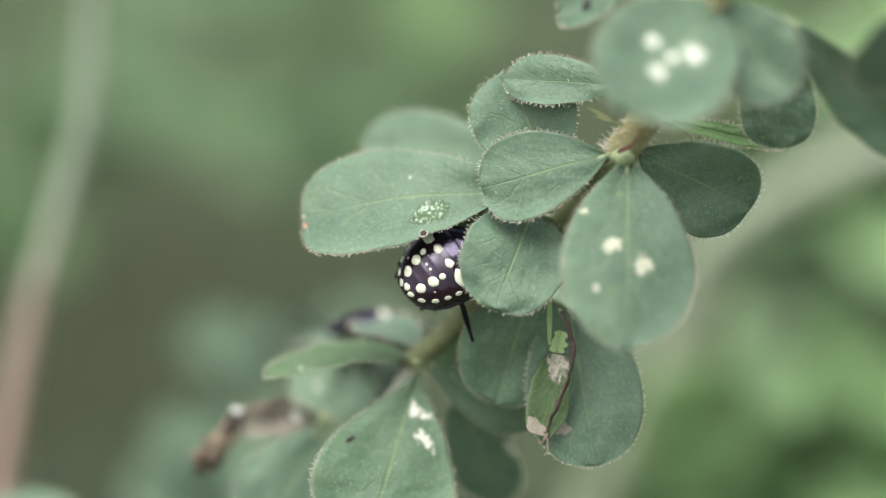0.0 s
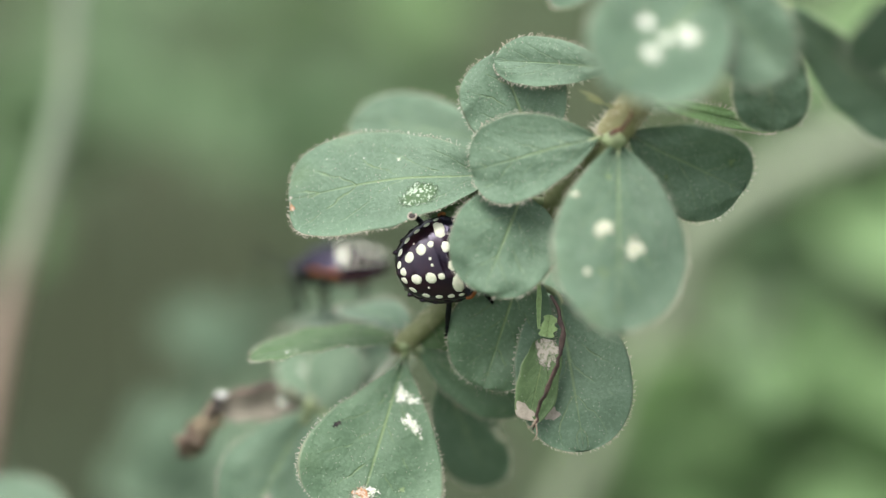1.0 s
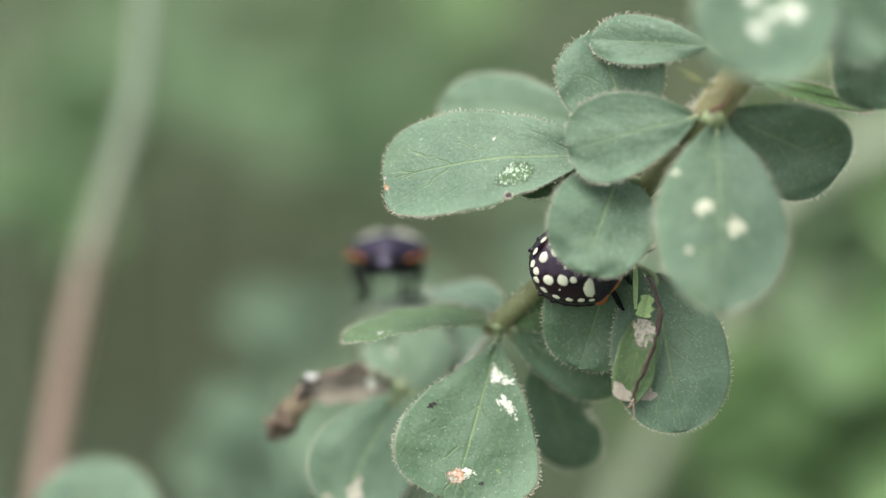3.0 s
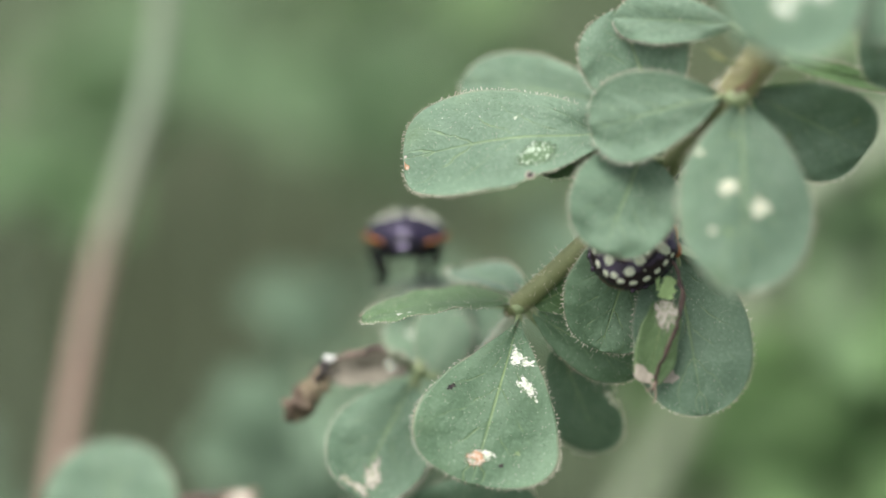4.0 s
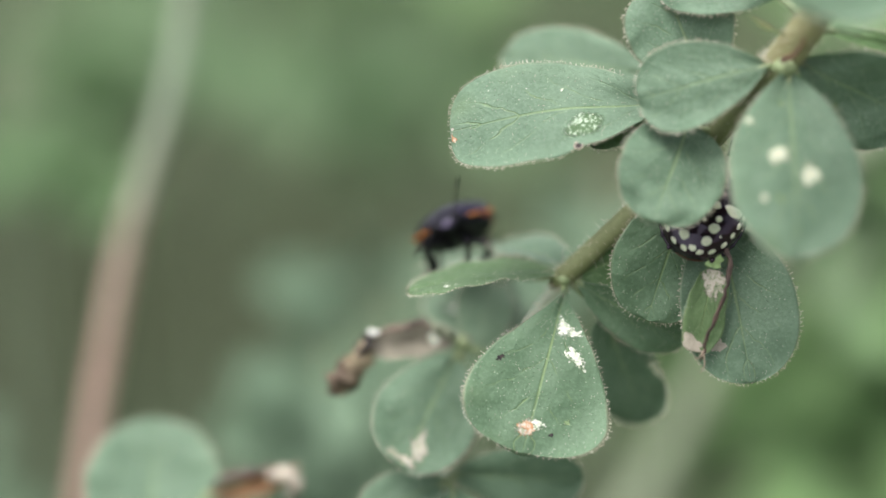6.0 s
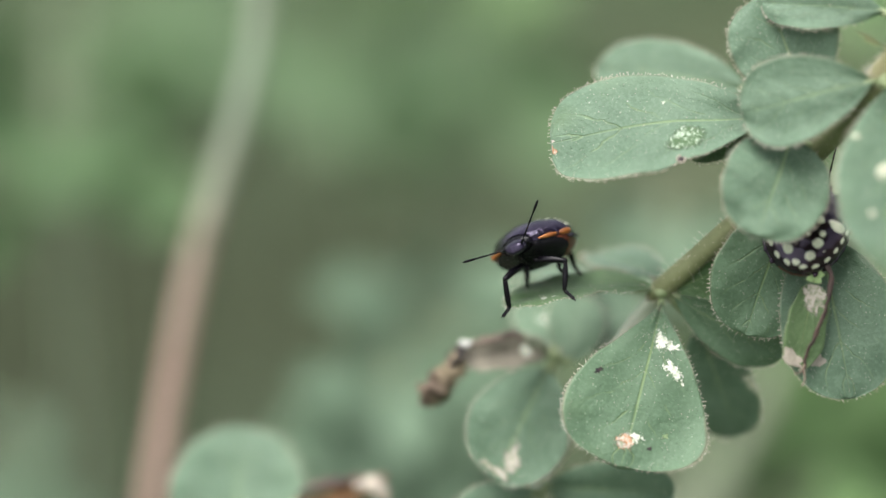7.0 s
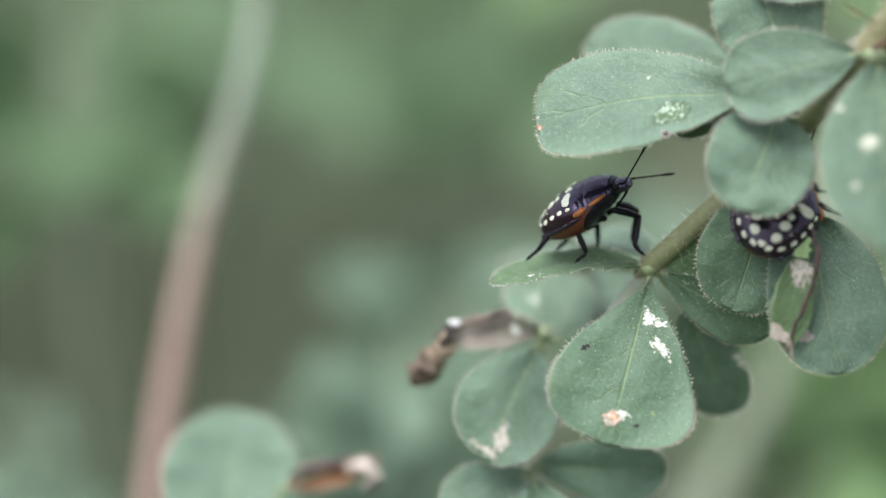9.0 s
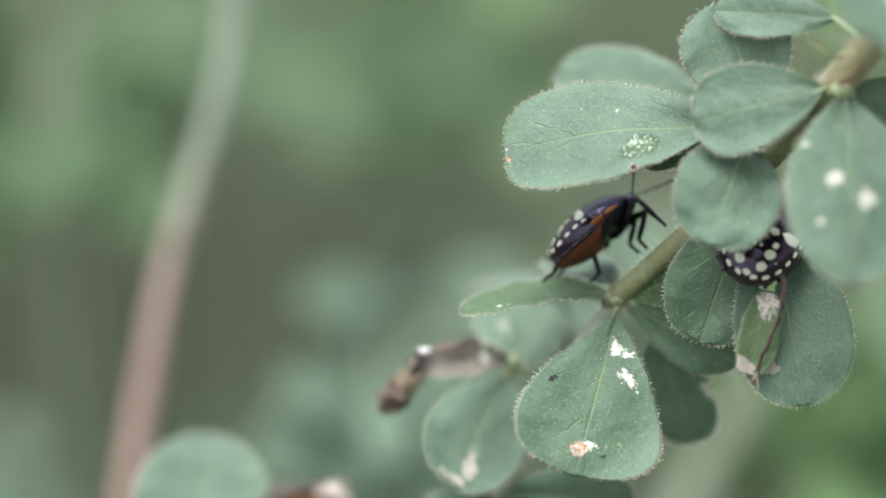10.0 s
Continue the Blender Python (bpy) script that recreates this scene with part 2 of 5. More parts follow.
def ground_material():
    mat, nt, bsdf = nodes_of("weedy_ground")
    a, b, c, wide = noisy(nt, 2.2, 4), noisy(nt, 7, 4), noisy(nt, 90, 4), noisy(nt, 0.8, 3)
    col = blend(nt, step(nt, a, 0.35, 0.65), (0.076, 0.094, 0.055), (0.082, 0.124, 0.064))
    col = blend(nt, step(nt, b, 0.42, 0.68), col, (0.112, 0.160, 0.086))
    co = nt.nodes.new("ShaderNodeTexCoord")

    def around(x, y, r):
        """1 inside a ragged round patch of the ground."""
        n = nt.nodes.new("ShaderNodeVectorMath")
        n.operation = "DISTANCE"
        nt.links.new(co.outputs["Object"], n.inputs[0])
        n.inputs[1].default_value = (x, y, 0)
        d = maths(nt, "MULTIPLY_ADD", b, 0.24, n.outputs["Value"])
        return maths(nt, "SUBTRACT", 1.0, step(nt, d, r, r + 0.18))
    # patches of a paler olive
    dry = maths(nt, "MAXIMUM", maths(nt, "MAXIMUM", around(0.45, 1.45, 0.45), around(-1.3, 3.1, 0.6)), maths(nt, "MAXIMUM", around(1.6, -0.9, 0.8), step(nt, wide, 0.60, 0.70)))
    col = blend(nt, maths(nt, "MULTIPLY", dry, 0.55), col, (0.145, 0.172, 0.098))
    # patches much darker than the rest of the ground
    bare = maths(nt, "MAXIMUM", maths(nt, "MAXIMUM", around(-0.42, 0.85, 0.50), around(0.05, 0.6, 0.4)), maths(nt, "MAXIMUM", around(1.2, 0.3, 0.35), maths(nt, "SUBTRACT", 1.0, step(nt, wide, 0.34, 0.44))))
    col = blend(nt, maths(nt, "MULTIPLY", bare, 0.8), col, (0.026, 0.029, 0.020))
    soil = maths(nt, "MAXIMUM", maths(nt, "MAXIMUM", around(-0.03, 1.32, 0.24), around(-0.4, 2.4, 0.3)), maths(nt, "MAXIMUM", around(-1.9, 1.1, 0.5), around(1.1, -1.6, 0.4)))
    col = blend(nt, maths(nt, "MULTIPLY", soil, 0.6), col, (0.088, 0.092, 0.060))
    # two round patches of a darker olive
    dark_olive = maths(nt, "MAXIMUM", around(-0.12, 1.12, 0.18), around(-2.2, -0.6, 0.4))
    col = blend(nt, maths(nt, "MULTIPLY", dark_olive, 0.7), col, (0.036, 0.046, 0.024))
    col = blend(nt, maths(nt, "MULTIPLY", step(nt, c, 0.4, 0.7), 0.5), col, (0.052, 0.060, 0.032))
    nt.links.new(col, bsdf.inputs["Base Color"])
    bsdf.inputs["Roughness"].default_value = 0.95
    bsdf.inputs["Specular IOR Level"].default_value = 0.08
    bumpy(nt, bsdf, maths(nt, "ADD", b, c), 0.8, 0.02)
    return mat


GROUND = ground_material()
GRASS = plain_material("grass_blade", (0.090, 0.138, 0.072), (0.120, 0.162, 0.096), 12, 0.7, spec=0.2)
WORLD_OF = {}


# ---- building helpers ----
def part(name, bm, material, parent=None, label="", at=None, smooth=True):
    """One mesh object from bm; at is its pose in the world."""
    for f in bm.faces:
        f.smooth = smooth
    me = bpy.data.meshes.new(name)
    bm.to_mesh(me)
    bm.free()
    me.materials.append(material)
    ob = new(name, me)
    at = at if at is not None else (WORLD_OF[parent] if parent is not None else Matrix())
    WORLD_OF[ob] = at
    if parent is not None:
        ob.parent = parent
        ob.matrix_basis = WORLD_OF[parent].inverted() @ at
    else:
        ob.matrix_basis = at
    return tagged(ob, label)


def root(name, at, label, category, group="", kind=""):
    ob = new(name)
    ob.empty_display_size = 0.01
    ob.matrix_basis = at
    WORLD_OF[ob] = at
    return tagged(ob, label, category, group, kind)


def curve_points(pts, n):
    """n points on a smooth line through pts (centripetal, so that long spans don't overshoot)."""
    pts = [Vector(p) for p in pts]
    ext = [2 * pts[0] - pts[1], *pts, 2 * pts[-1] - pts[-2]]
    out = []
    for k in range(n):
        u = k / (n - 1) * (len(pts) - 1)
        i = min(int(u), len(pts) - 2)
        q = ext[i:i + 4]
        t = [0.0]
        for a, b in zip(q, q[1:]):
            t.append(t[-1] + max((b - a).length, 1e-9) ** 0.5)
        x = t[1] + (t[2] - t[1]) * (u - i)

        def mix(a, b, ta, tb):
            return a * ((tb - x) / (tb - ta)) + b * ((x - ta) / (tb - ta))
        a1, a2, a3 = (mix(q[m], q[m + 1], t[m], t[m + 1]) for m in range(3))
        out.append(mix(mix(a1, a2, t[0], t[2]), mix(a2, a3, t[1], t[3]), t[1], t[2]))
    return out


def tube(bm, line, radii, sides=10, squash=1.0, cap=True):
    rings = []
    normal = None
    for i, p in enumerate(line):
        ahead = (line[min(i + 1, len(line) - 1)] - line[max(i - 1, 0)]).normalized()
        if normal is None:
            normal = ahead.orthogonal().normalized()
        normal = (normal - ahead * normal.dot(ahead)).normalized()
        across = ahead.cross(normal)
        r = radii[i] if isinstance(radii, (list, tuple)) else radii
        rings.append([bm.verts.new(p + (normal * math.cos(a) + across * math.sin(a) * squash) * r)
                      for a in (2 * math.pi * k / sides for k in range(sides))])
    for r0, r1 in zip(rings, rings[1:]):
        for k in range(sides):
            bm.faces.new((r0[k], r0[(k + 1) % sides], r1[(k + 1) % sides], r1[k]))
    if cap:
        bm.faces.new(rings[0][::-1])
        bm.faces.new(rings[-1])


def blob(bm, centre, size, rings=8, sides=12, turn=None):
    """A closed ellipsoid."""
    turn = turn or Matrix.Identity(3)
    rows = []
    for i in range(1, rings):
        a = math.pi * i / rings
        rows.append([bm.verts.new(Vector(centre) + turn @ Vector((size[0] * math.sin(a) * math.cos(b), size[1] * math.sin(a) * math.sin(b), size[2] * math.cos(a))))
                     for b in (2 * math.pi * k / sides for k in range(sides))])
    top = bm.verts.new(Vector(centre) + turn @ Vector((0, 0, size[2])))
    low = bm.verts.new(Vector(centre) - turn @ Vector((0, 0, size[2])))
    for k in range(sides):
        bm.faces.new((top, rows[0][k], rows[0][(k + 1) % sides]))
        bm.faces.new((low, rows[-1][(k + 1) % sides], rows[-1][k]))
        for r0, r1 in zip(rows, rows[1:]):
            bm.faces.new((r0[k], r1[k], r1[(k + 1) % sides], r0[(k + 1) % sides]))


def hair(bm, foot, way, length, radius, bead=True):
    """A gland-tipped hair: a thin three-sided stalk with a bead."""
    way = way.normalized()
    n = way.orthogonal().normalized()
    b = way.cross(n)
    tip = foot + way * length
    lo = [bm.verts.new(foot + (n * math.cos(a) + b * math.sin(a)) * radius * 1.4) for a in (0, 2.1, 4.2)]
    hi = [bm.verts.new(tip + (n * math.cos(a) + b * math.sin(a)) * radius * 0.8) for a in (0, 2.1, 4.2)]
    for k in range(3):
        bm.faces.new((lo[k], lo[(k + 1) % 3], hi[(k + 1) % 3], hi[k]))
    if bead:
        r = radius * 2.6
        v = [bm.verts.new(tip + d * r) for d in (way * 1.3, n, b, -n, -b, -way)]
        for k in range(4):
            bm.faces.new((v[0], v[1 + k], v[1 + (k + 1) % 4]))
            bm.faces.new((v[5], v[1 + (k + 1) % 4], v[1 + k]))


class Blade:
    """A leaf blade between base and tip (millimetres of the plant's space). roll turns it about its length; at 0 it faces the eye.
    fold: how far the two halves rise from the rib; bend: how far the tip drops back; a, b: the outline's fullness at base and tip."""

    def __init__(self, base, tip, width, roll=0, fold=0.12, bend=0.06, a=1.0, b=0.48, wave=0.04, seed=0, skew=0.0):
        base, tip = Vector(base), Vector(tip)
        self.length, self.width = (tip - base).length, width
        along = (tip - base).normalized()
        face = Vector((0, -1, 0))
        face = (face - along * face.dot(along)).normalized()
        face = Matrix.Rotation(radians(roll), 3, along) @ face
        side = along.cross(face)
        m = Matrix((side, along, face)).transposed().to_4x4()
        m.translation = base
        self.local = m
        self.world = BASE @ Matrix.Translation(base * MM) @ m.to_3x3().to_4x4()
        self.fold, self.bend, self.a, self.b, self.wave, self.seed, self.skew = fold, bend, a, b, wave, seed, skew
        p = a / (a + b)
        self.peak = p ** a * (1 - p) ** b

    def half(self, s):
        s = min(max(s, 0.0), 1.0)
        return 0.5 * self.width * (s ** self.a * (1 - s) ** self.b) / self.peak

    def at(self, s, v, lift=0.0):
        """A point of the upper face, in metres of the blade's own space."""
        L, w = self.length, self.half(s)
        ragged = 1 + self.wave * noise.noise(Vector((s * 4.5, math.copysign(1.5, v), self.seed * 3.7)))
        x = w * v * ragged + self.skew * L * math.sin(math.pi * s)
        z = self.fold * w * abs(v) ** 1.4 - self.bend * L * (s * s - s) * 4 * 0.5 - 0.5 * self.bend * L * (s ** 2)
        z += 0.075 * self.width * noise.noise(Vector((s * 2.2, v * 1.2, self.seed * 5.1)))
        z += 0.04 * self.width * abs(v) * noise.noise(Vector((s * 7, v, self.seed * 2.3)))
        z -= 0.05 * math.exp(-(v * 9) ** 2)
        return Vector((x, L * s, z + lift)) * MM

    def mesh(self, rows=34, cols=22, thick=0.22):
        bm = bmesh.new()
        uv = bm.loops.layers.uv.new("UVMap")
        ss = [1 - (1 - k / rows) ** 1.8 for k in range(rows + 1)]
        vs = [math.sin(math.pi / 2 * (-1 + 2 * k / cols)) * 0.5 + (-1 + 2 * k / cols) * 0.5 for k in range(cols + 1)]
        top = [[bm.verts.new(self.at(max(s, 0.004), v)) for v in vs] for s in ss]
        low = [[bm.verts.new(self.at(max(s, 0.004), v, -thick * (1 - 0.75 * abs(v) ** 3))) for v in vs] for s in ss]

        def quad(q, c):
            f = bm.faces.new(q)
            for l, co in zip(f.loops, c):
                l[uv].uv = (co[0], 0.5 + 0.5 * co[1])
        for i in range(rows):
            for j in range(cols):
                ij = [(i, j), (i, j + 1), (i + 1, j + 1), (i + 1, j)]
                co = [(ss[a], vs[b]) for a, b in ij]
                quad([top[a][b] for a, b in ij], co)
                quad([low[a][b] for a, b in ij[::-1]], co[::-1])
        for j in (0, cols):
            for i in range(rows):
                q = [top[i][j], top[i + 1][j], low[i + 1][j], low[i][j]]
                quad(q if j == 0 else q[::-1], [(ss[i], vs[j])] * 4)
        return bm

    def fringe(self, rng, density=1.0, face=True):
        """Gland-tipped hairs along the margin and over the face."""
        bm = bmesh.new()
        for sgn in (-1, 1):
            n = int(self.length * 4.4 * density)
            for k in range(n):
                s = 1 - (1 - (0.1 + 0.9 * (k + rng.random()) / n)) ** 1.6
                p, q = self.at(s, sgn), self.at(min(s + 0.02, 1), sgn)
                out = Vector(((q - p).y * sgn, -(q - p).x * sgn, 0))
                if out.length < 1e-9:
                    out = Vector((0, 1, 0))
                out = out.normalized() + Vector((rng.uniform(-0.9, 0.9), rng.uniform(-0.9, 0.9), rng.uniform(-0.5, 0.9)))
                hair(bm, p, out, rng.choice((0.14, 0.22, 0.30, 0.38)) * rng.uniform(0.7, 1.2) * MM, 0.024 * MM)
        if face:
            for k in range(int(self.length * self.width * 0.75 * density)):
                s, v = rng.uniform(0.05, 0.98), rng.uniform(-0.95, 0.95)
                hair(bm, self.at(s, v), Vector((rng.uniform(-1, 1), rng.uniform(-1, 1), 1.3)), rng.uniform(0.05, 0.14) * MM, 0.015 * MM)
        return bm

    def patch(self, s, v, r, rng, stretch=1.0, turn=0.0, lift=0.03, rough=0.6):
        """A ragged scar lying on the blade."""
        bm = bmesh.new()
        uv = bm.loops.layers.uv.new("UVMap")
        ph = rng.uniform(0, 99)

        def place(rad, a, up):
            k = rad * (1 + rough * (0.9 * noise.noise(Vector((math.cos(a) * 1.2, math.sin(a) * 1.2, ph))) + 0.5 * noise.noise(Vector((math.cos(a) * 3, math.sin(a) * 3, ph)))))
            dx, dy = k * math.cos(a) * stretch, k * math.sin(a)
            x, y = dx * math.cos(turn) - dy * math.sin(turn), dx * math.sin(turn) + dy * math.cos(turn)
            s2 = min(max(s + y / self.length, 0.01), 0.995)
            return self.at(s2, max(-1, min(1, v + x / max(self.half(s2), 0.3))), up)
        reach = (0.0, 0.4, 0.75, 1.05, 1.35)
        mid = bm.verts.new(place(0, 0, lift))
        rings = [[bm.verts.new(place(r * f, 2 * math.pi * k / 40, up)) for k in range(40)] for f, up in zip(reach[1:], (lift, lift, lift, lift * 0.6))]

        def face(verts, marks):
            f = bm.faces.new(verts)
            for l, (i, k) in zip(f.loops, marks):
                a = 2 * math.pi * k / 40
                l[uv].uv = (reach[i] * math.cos(a), reach[i] * math.sin(a))
        for k in range(40):
            n = (k + 1) % 40
            face((mid, rings[0][k], rings[0][n]), ((0, k), (1, k), (1, n)))
            for i in range(3):
                face((rings[i][k], rings[i + 1][k], rings[i + 1][n], rings[i][n]), ((i + 1, k), (i + 2, k), (i + 2, n), (i + 1, n)))
        return bm


def leaf(plant, base, tip, width, foot=None, label="", fringe=1.0, scars=(), seed=0, material=None, thick=0.22, **shape):
    """A leaf of a plant: blade, stalk to foot, hairs and scars."""
    rng = random.Random(seed * 31 + 7)
    blade = Blade(base, tip, width, seed=seed, **shape)
    ob = part("leaf", blade.mesh(thick=thick), material or LEAF, plant, label, blade.world)
    if fringe:
        tagged(part("gland_hairs", blade.fringe(rng, fringe), HAIR, ob), kind="stuff")
    if foot is not None:
        inv = blade.local.inverted()
        end = inv @ Vector(foot)
        bm = bmesh.new()
        line = curve_points([end * MM, (end * 0.5 + Vector((0, 0, -0.3))) * MM, blade.at(0.02, 0, -0.25), blade.at(0.14, 0, -0.30)], 10)
        tube(bm, line, [0.42 * MM] * 4 + [0.38 * MM] * 3 + [0.3 * MM, 0.22 * MM, 0.1 * MM], 8)
        part("leaf_stalk", bm, STALK, ob, "pale yellow-green stalk")
    for name, mat, s, v, r, *more in scars:
        part(name, blade.patch(s, -v, r, rng, *more), mat, ob)
    return ob, blade


# ---- ground ----
def ground_sheet():
    bm = bmesh.new()
    n = 60
    at = [math.copysign(abs(k / n) ** 3 * 300, k) for k in range(-n, n + 1)]
    grid = [[bm.verts.new((x, y, 0.02 * noise.noise(Vector((x * 2, y * 2, 0))) * min(1, abs(x) + abs(y)))) for y in at] for x in at]
    for i in range(2 * n):
        for j in range(2 * n):
            bm.faces.new((grid[i][j], grid[i + 1][j], grid[i + 1][j + 1], grid[i][j + 1]))
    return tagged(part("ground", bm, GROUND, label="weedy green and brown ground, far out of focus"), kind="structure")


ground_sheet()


def grass():
    """Low blades over the ground behind the plant."""
    rng = random.Random(4)
    verts, faces = [], []
    for k in range(26000):
        d = 1.15 + 3.0 * rng.random() ** 1.3
        x, y = rng.uniform(-0.35, 0.35) * d * 1.2, d
        if k >= 9000:
            x, y = rng.uniform(-3.5, 3.5), rng.uniform(-3, 4.5)
            if 1.0 < y and abs(x) < 0.42 * y or math.hypot(x, y) < 0.5:
                continue
        if (math.hypot(x + 0.03, y - 1.32) < 0.30 or math.hypot(x + 0.12, y - 1.12) < 0.24) and rng.random() < 0.4:
            continue
        if noise.noise(Vector((x * 3.2, y * 2.2, 8))) < rng.uniform(-0.5, 0.3):
            continue
        h, w, a = rng.uniform(0.03, 0.10), rng.uniform(0.002, 0.005), rng.uniform(0, 6.3)
        lean = Vector((math.cos(a * 3), math.sin(a * 3), 0)) * h * rng.uniform(0.1, 0.8)
        c, t = Vector((x, y, -0.01)), Vector((math.cos(a), math.sin(a), 0)) * w
        i = len(verts)
        verts += [c - t, c + t, c + lean * 0.35 + Vector((0, 0, h * 0.6)) + t * 0.8, c + lean * 0.35 + Vector((0, 0, h * 0.6)) - t * 0.8, c + lean + Vector((0, 0, h))]
        faces += [(i, i + 1, i + 2, i + 3), (i + 3, i + 2, i + 4)]
    me = bpy.data.meshes.new("grass")
    me.from_pydata(verts, [], faces)
    me.materials.append(GRASS)
    return tagged(new("grass", me), "short green grass growing on the ground", "grass", kind="stuff")


grass()


# ---- the main plant ----
def ground_under(p):
    w = spot(p)
    return Vector((w.x, w.y, 0))


def to_local(w):
    return (BASE.inverted() @ Vector(w)) / MM


def stem_part(plant, pts, radii, n=60, hairs=0, seed=1, name="stem", material=None, label=""):
    rng = random.Random(seed)
    line = [p * MM for p in curve_points(pts, n)]
    rr = [float(np.interp(k / (n - 1) * (len(pts) - 1), range(len(pts)), radii)) * MM for k in range(n)]
    rr = [r * (1 + 0.06 * noise.noise(Vector((k * 0.6, seed, 0)))) for k, r in enumerate(rr)]
    bm = bmesh.new()
    tube(bm, line, rr, 14)
    ob = part(name, bm, material or STEM, plant, label, BASE)
    if hairs:
        bm = bmesh.new()
        for k in range(hairs):
            i = rng.randrange(0, int(n * 0.92))
            ahead = (line[i + 1] - line[i]).normalized()
            out = ahead.orthogonal().normalized()
            out.rotate(Matrix.Rotation(rng.uniform(0, 6.3), 3, ahead))
            foot = line[i].lerp(line[i + 1], rng.random()) + out * rr[i] * 0.95
            hair(bm, foot, out + ahead * rng.uniform(-0.6, 0.6), rng.choice((0.2, 0.35, 0.55, 1.0)) * rng.uniform(0.7, 1.2) * MM, 0.015 * MM, rng.random() < 0.5)
        tagged(part("stem_hairs", bm, HAIR, ob), kind="stuff")
    return ob


def crumpled(pts, radii, seed):
    """A shrivelled, flattened piece along pts."""
    bm = bmesh.new()
    n = 22
    line = [p * MM for p in curve_points(pts, n)]
    tube(bm, line, [float(np.interp(k / (n - 1) * (len(radii) - 1), range(len(radii)), radii)) * MM for k in range(n)], 16, 0.7)
    for v in bm.verts:
        q = v.co / MM
        v.co += Vector([noise.noise(q * 1.1 + Vector((seed, 9 * c, 0))) * 0.75 + noise.noise(q * 2.6 + Vector((seed, 9 * c, 5))) * 0.35 for c in range(3)]) * (0.35 + max(radii)) * 0.5 * MM
    return bm


def main_plant():
    foot = (-6.0, 322.0, -60.0)
    g = ground_under(foot)
    plant = root("flowering_shrub", Matrix.Translation(g), "grey-green hairy leafy stem with clustered oval leaves and pale scars", "plant")
    J_TOP, J1, J2, J3, J4 = (25.6, 262, 23.2), (17.9, 276.8, 10.0), (-2.6, 290.2, -11.3), (-12.8, 301, -18.4), (-14.4, 299.5, -32.5)
    gl = to_local(g - Vector((0, 0, 0.01)))
    stem_part(plant, [(28.5, 254, 33), J_TOP, (22, 269, 16.5), J1, (16.8, 277.6, 8.6)], [1.0, 1.2, 1.5, 1.75, 1.3], 50, 1500, 5, name="upper_stem", material=YOUNG_STEM, label="pale downy upper stem")
    stem_part(plant, [(18.6, 276.4, 10.8), J1, (11.5, 281.6, 2.4), (4.5, 286, -4.5), J2, (-3.8, 291.6, -12.2)], [1.3, 1.5, 1.15, 1.1, 1.1, 0.45], 60, 800)
    stem_part(plant, [(-1.6, 290.4, -10.6), (-5.2, 295, -15.6), (-9.2, 299, -22.5), (-12.2, 300, -28.5), J4, (-11, 305, -45), tuple(gl)],
              [0.6, 0.85, 0.8, 0.8, 0.8, 1.0, 1.6], 70, 900, 2, material=DOWNY_STEM, label="paler lower stem")
    stem_part(plant, [(-12.6, 301.2, -17.6), J3, (-13.4, 300.8, -23.0), (-12.2, 300.2, -28.2)], [0.35, 0.6, 0.5, 0.55], 30, 160, 3, name="side_shoot", material=STALK, label="short yellow-green side shoot")
    for (x, y, z), r in (((17.7, 275.4, 9.3), 1.2), (J2, 0.8), (J3, 0.6), (J4, 0.7)):
        bm = bmesh.new()
        blob(bm, Vector((x, y - 0.5, z - 0.3)) * MM, Vector((r, r, r * 0.8)) * MM, 10, 16)
        for v in bm.verts:
            v.co += Vector([noise.noise(v.co / MM * 1.3 + Vector((7 * c, 0, z))) for c in range(3)]) * 0.3 * MM
        part("node", bm, STALK, plant, "swollen pale node", BASE)

    S, R, D = "pale_scar", "rotten_spot", "dark_fleck"
    # top node
    leaf(plant, (25.9, 262, 22.6), (15.95, 251.5, 12.76), 13.0, J_TOP, seed=1, roll=10, a=0.75, b=0.5, fold=0.1,
         scars=[(S, SCAR, 0.50, -0.32, 0.9, 1.0, 0.0, 0.03, 0.55), (S, SCAR, 0.42, 0.26, 1.15, 1.0, 0.0, 0.03, 0.7), (S, SCAR, 0.66, 0.02, 0.95, 1.0, 0.0, 0.03, 0.55), (S, SCAR, 0.52, 0.02, 0.8)])
    leaf(plant, (26.2, 262, 23.0), (31.85, 258.0, 14.23), 8.3, J_TOP, seed=2, roll=22, a=0.8, b=0.5)
    leaf(plant, (31.93, 272.0, 20.94), (33.28, 275.0, 9.89), 7.4, J_TOP, seed=3, a=0.7, b=0.4, roll=12)
    leaf(plant, (32.85, 264.0, 21.39), (45.84, 262.0, 7.99), 8.0, J_TOP, seed=4, a=0.9, b=0.6, roll=52)
    leaf(plant, (43.7, 250, 22.8), (37.2, 250, 14.6), 10.0, (46, 256, 27), seed=5, a=0.9, b=0.5, roll=-55)
    leaf(plant, (17.5, 266, 24.2), (11.0, 271, 23.0), 4.6, J_TOP, seed=6, a=0.9, b=0.5, roll=25, scars=[(D, FRASS, 0.55, 0.1, 0.7)])
    # second node
    leaf(plant, (16.2, 275.5, 9.2), (3.8, 277.6, 6.0), 8.9, J1, seed=7, roll=14, a=0.85, b=0.42, fold=0.1)
